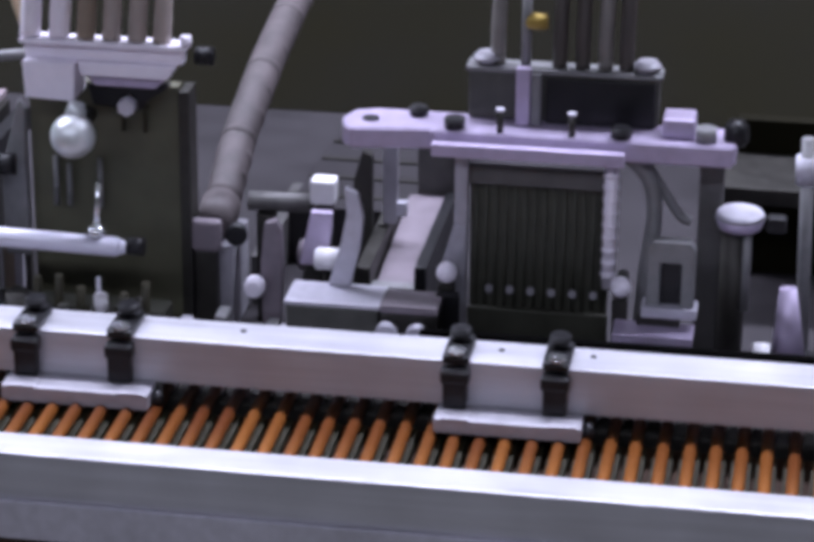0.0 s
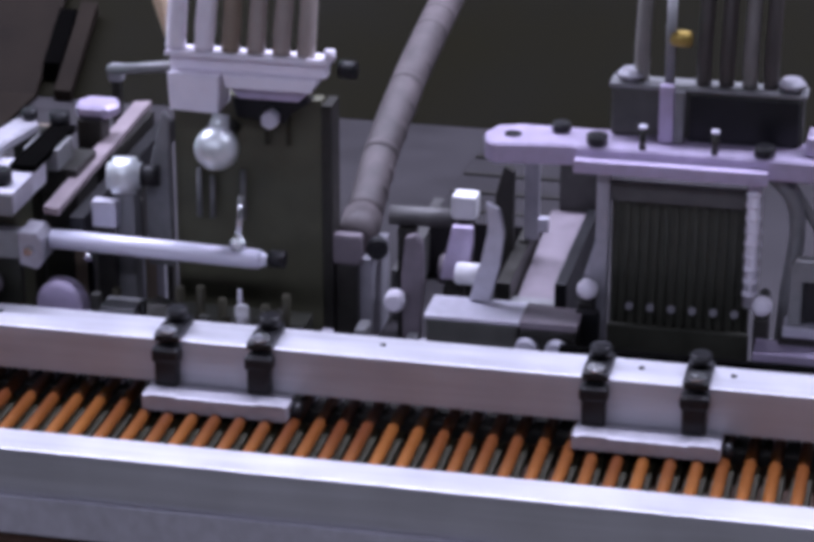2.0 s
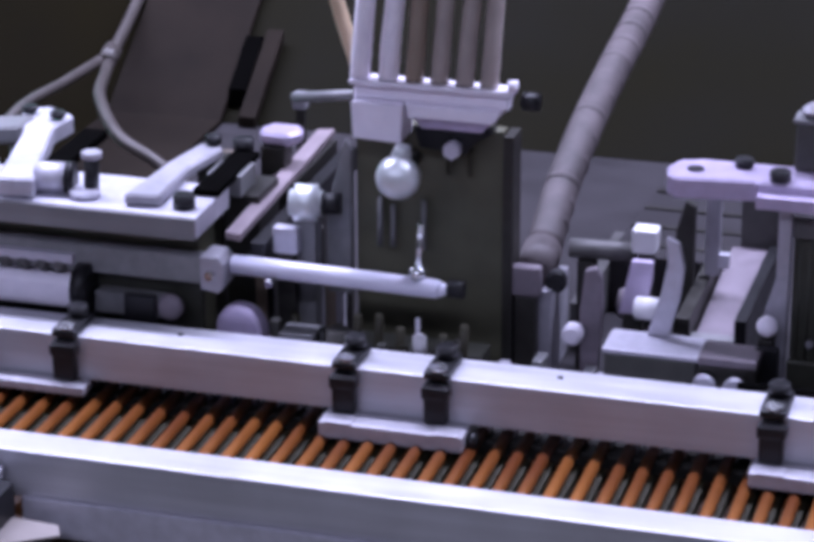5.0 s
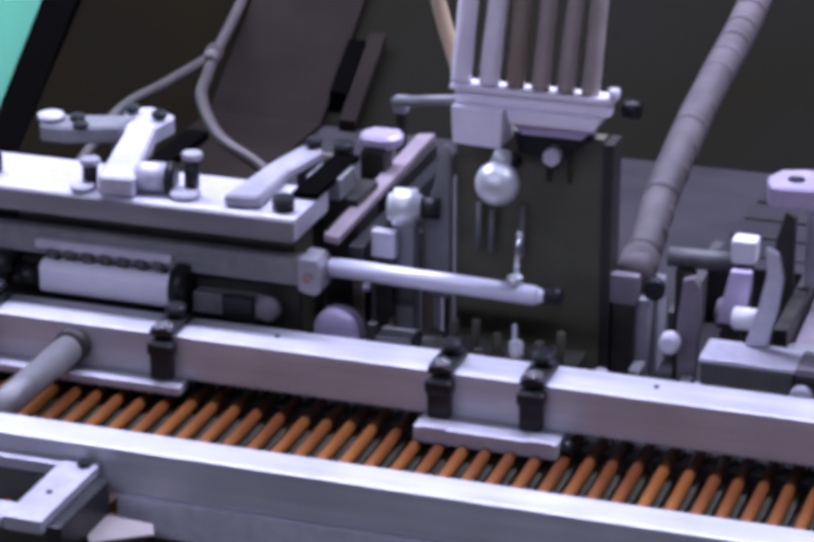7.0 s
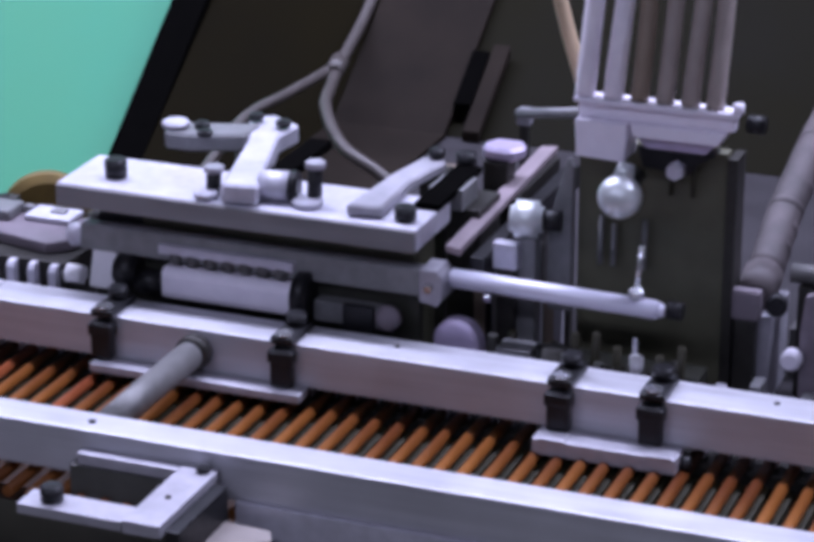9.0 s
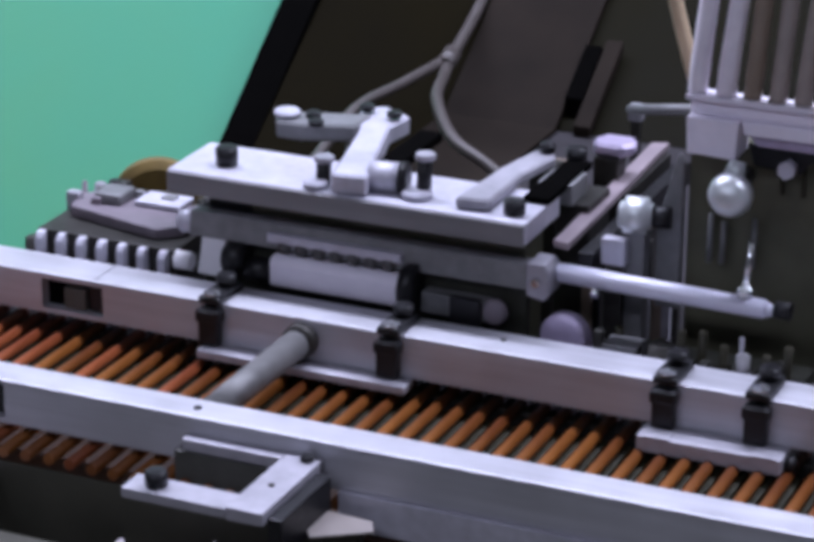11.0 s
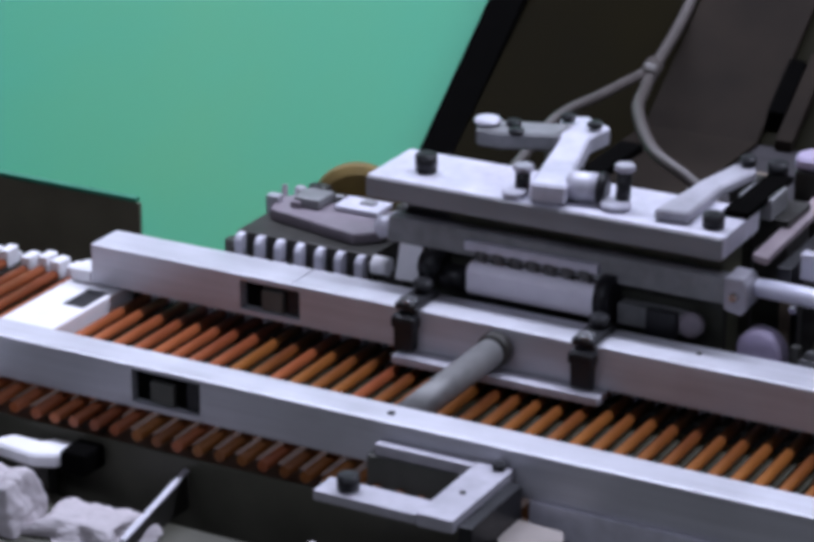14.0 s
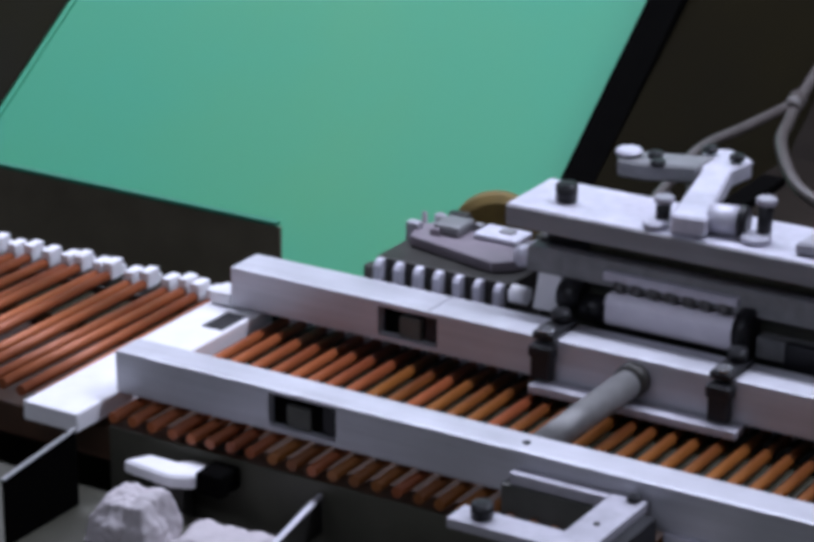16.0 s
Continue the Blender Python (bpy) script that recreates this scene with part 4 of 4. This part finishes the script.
part("ball_post", B(-0.104, -0.096, 1.312, 1.322, 0.9552, 1.0105), STEEL_DARK, s2)
part("black_joint", B(-0.1965, -0.184, 1.306, 1.3115, 0.985, 1.010, bevel=0.003), BLACK, s2)

part("rear_lip", B(-0.200, 0.02, 1.2738, 1.2795, 0.985, 1.0018, bevel=0.0006), MATT_BLACK, s2, "black strip behind the rail")

# ---- side unit with the cup ----
side = thing("side_unit", "grey framed side unit with a white cup", "machine unit")
part("column", B(-0.063, -0.050, 1.346, 1.354, 0.9552, 1.0838), ALU_GREY_DARK, side)
part("frame", prism(bmesh.new(), [(-0.086, 1.012), (-0.079, 1.012), (-0.079, 1.036), (-0.068, 1.036), (-0.068, 1.012), (-0.061, 1.012), (-0.061, 1.044), (-0.064, 1.048), (-0.083, 1.048), (-0.086, 1.044)], "y", 1.306, 1.314), ALU_GREY, side)
part("window", B(-0.0788, -0.0682, 1.310, 1.314, 1.012, 1.0358, bevel=0.0004), BLACK, side)
part("frame_base", B(-0.088, -0.059, 1.303, 1.318, 1.006, 1.0118), ALU_MATT, side)
part("shelf", B(-0.102, -0.060, 1.292, 1.312, 0.9955, 1.0005), ALU_LILAC, side, "bright shelf plate")
part("shelf_post", B(-0.090, -0.068, 1.306, 1.316, 0.9552, 1.0058), STEEL_DARK, side)
for x in (-0.0955, -0.076):
    part("roller", C((x - 0.005, 1.288, 0.989), (x + 0.005, 1.288, 0.989), 0.006, seg=18, bevel=0.001), ALU_MATT if x < -0.08 else ALU_GREY, side)
part("roller_block", B(-0.10, -0.066, 1.2895, 1.2918, 0.9552, 0.995), STEEL_DARK, side)
part("brace", hose(bmesh.new(), [(-0.099, 1.335, 1.083), (-0.088, 1.335, 1.07), (-0.085, 1.333, 1.05), (-0.088, 1.33, 1.02), (-0.092, 1.33, 0.9552)], 0.0042), ALU_GREY, side)
part("brace", hose(bmesh.new(), [(-0.092, 1.34, 1.08), (-0.082, 1.34, 1.065), (-0.072, 1.34, 1.05), (-0.066, 1.34, 1.047)], 0.0026), ALU_GREY, side)
cup = part("cup", C((-0.0405, 1.34, 1.045), (-0.0405, 1.34, 1.0515), 0.011, 0.0135, seg=28, bevel=0.001), ALU_LILAC, side, "white mushroom cup")
part("cup_top", C((-0.0405, 1.34, 1.0515), (-0.0405, 1.34, 1.0545), 0.0135, 0.012, seg=28), ALU_MATT, cup)
part("cup_stem", C((-0.036, 1.336, 1.0), (-0.036, 1.337, 1.045), 0.0026, seg=12), ALU_GREY, cup)
part("cup_column", C((-0.043, 1.343, 0.9552), (-0.043, 1.343, 1.045), 0.0072, seg=18), STEEL_DARK, cup)
part("black_clip", B(-0.0265, -0.016, 1.336, 1.345, 1.044, 1.053, bevel=0.002), BLACK, cup)
part("cone", C((-0.011, 1.315, 0.985), (-0.013, 1.318, 1.022), 0.009, 0.0045, seg=22), ALU_LILAC, side, "pale cone")
part("cone_base", B(-0.028, 0.004, 1.300, 1.325, 0.9552, 0.9848), BLACK, side)
part("small_nut", C((-0.0245, 1.298, 0.984), (-0.0245, 1.304, 0.996), 0.0045, seg=14), WHITE, side)
part("small_nut", C((-0.006, 1.293, 0.975), (-0.006, 1.299, 0.983), 0.0055, seg=14), ALU_GREY, side)
part("side_rod", C((-0.004, 1.36, 0.9552), (-0.008, 1.36, 1.09), 0.0035, seg=14), ALU_GREY, side)
part("rod_collar", C((-0.0075, 1.36, 1.065), (-0.008, 1.36, 1.08), 0.006, seg=16), ALU_MATT, side)
part("rear_panel", B(-0.05, 0.06, 1.50, 1.51, 0.9552, 1.05), HOOD, side)
part("rear_shelf", B(-0.06, 0.02, 1.44, 1.50, 1.02, 1.03), STEEL_DARK, side)

# ---- things in the front tray ----
fin = thing("tray_divider", "thin dark sheet metal divider standing in the tray", "divider")
part("sheet", prism(bmesh.new(), [(1.092, 0.9302), (1.092, 0.9512), (1.03, 0.937), (1.03, 0.9302)], "x", -0.7195, -0.718, 0.0003), TRACK, fin)
# paler strip paints the light caught along the sheet's top
part("top_edge", prism(bmesh.new(), [(1.092, 0.9514), (1.092, 0.9532), (1.03, 0.9390), (1.03, 0.9372)], "x", -0.7205, -0.717, 0.0003), FOOT_GREY, fin)
fin2 = thing("tray_divider", "thin dark sheet metal divider beside the white block", "divider")
part("sheet", prism(bmesh.new(), [(1.052, 0.9302), (1.052, 0.974), (0.99, 0.968), (0.99, 0.9302)], "x", -0.851, -0.8495, 0.0003), MATT_BLACK, fin2)
# lit upper rim, again as a lighter grey strip
part("top_edge", prism(bmesh.new(), [(1.052, 0.9742), (1.052, 0.9756), (0.99, 0.9696), (0.99, 0.9682)], "x", -0.8515, -0.849, 0.0003), ALU_GREY, fin2)

wedge = thing("white_wedge", "small white plastic wedge with a black end", "wedge")
part("wedge_body", prism(bmesh.new(), [(-0.833, 1.070), (-0.824, 1.084), (-0.806, 1.084), (-0.800, 1.090), (-0.787, 1.090), (-0.787, 1.072), (-0.800, 1.066)], "z", 0.946, 0.954, 0.0015), WHITE, wedge)
part("black_end", B(-0.7865, -0.770, 1.072, 1.0915, 0.944, 0.957, bevel=0.002), MATT_BLACK, wedge)
part("wedge_post", B(-0.818, -0.796, 1.074, 1.083, 0.877, 0.9458), STEEL_DARK, wedge)
tag = thing("paper_tag", "small off-white paper tag on a dark block", "tag")
part("sheet", prism(bmesh.new(), [(-0.541, 1.0935), (-0.499, 1.090), (-0.494, 1.080), (-0.520, 1.062)], "z", 0.9682, 0.9696, 0.0003), CARD, tag)
part("block", prism(bmesh.new(), [(-0.523, 1.0925), (-0.503, 1.089), (-0.503, 1.081), (-0.520, 1.072)], "z", 0.8765, 0.968), STEEL_DARK, tag)


def crumpled(name, label, cx, cy, z0, sx, sy, sz, seed, soft=0.3):
    bm = bmesh.new()
    bmesh.ops.create_icosphere(bm, subdivisions=5, radius=1)
    for v in bm.verts:
        fold = noise.noise(Vector((v.co.x * 2.1 + seed, v.co.y * 1.2, v.co.z * 0.7)))
        crease = 0.5 - abs(noise.noise(Vector((v.co.x * 2.2, v.co.y * 2.2 + seed, v.co.z * 1.5))))
        big = max(abs(v.co.x), abs(v.co.y), abs(v.co.z))
        v.co *= (0.35 + 0.65 / big) * (1 + soft * fold + 0.10 * crease)
        tiny = 0.05 * noise.noise(v.co * 5.0 + Vector((seed, seed, 0)))
        lean = 1.05 - 0.24 * v.co.z + tiny
        v.co = Vector((v.co.x * sx * lean, v.co.y * sy * lean, (max(v.co.z, -0.7) + tiny) * sz))
    for f in bm.faces:
        f.smooth = True
    low = min(v.co.z for v in bm.verts)
    bmesh.ops.translate(bm, vec=(cx, cy, z0 - low), verts=bm.verts)
    ob = part(name, bm, CLOTH)
    return tagged(ob, label, "cloth", "crumpled cloths")


crumpled("crumpled_cloth", "bunched white cleaning cloth lying on the tray ledge", -0.801, 1.036, 0.9302, 0.0185, 0.015, 0.0145, 1.0)
crumpled("crumpled_cloth", "flattened white cleaning cloth lying on the tray ledge", -0.748, 1.046, 0.9302, 0.024, 0.017, 0.0055, 4.0, 0.5)
crumpled("crumpled_cloth", "small crumpled white cloth below the bracket", -0.618, 1.040, 0.9302, 0.014, 0.013, 0.011, 9.0, 0.7)
crumpled("crumpled_cloth", "small crumpled white cloth below the bracket", -0.553, 1.030, 0.9302, 0.009, 0.008, 0.021, 12.0, 0.7)
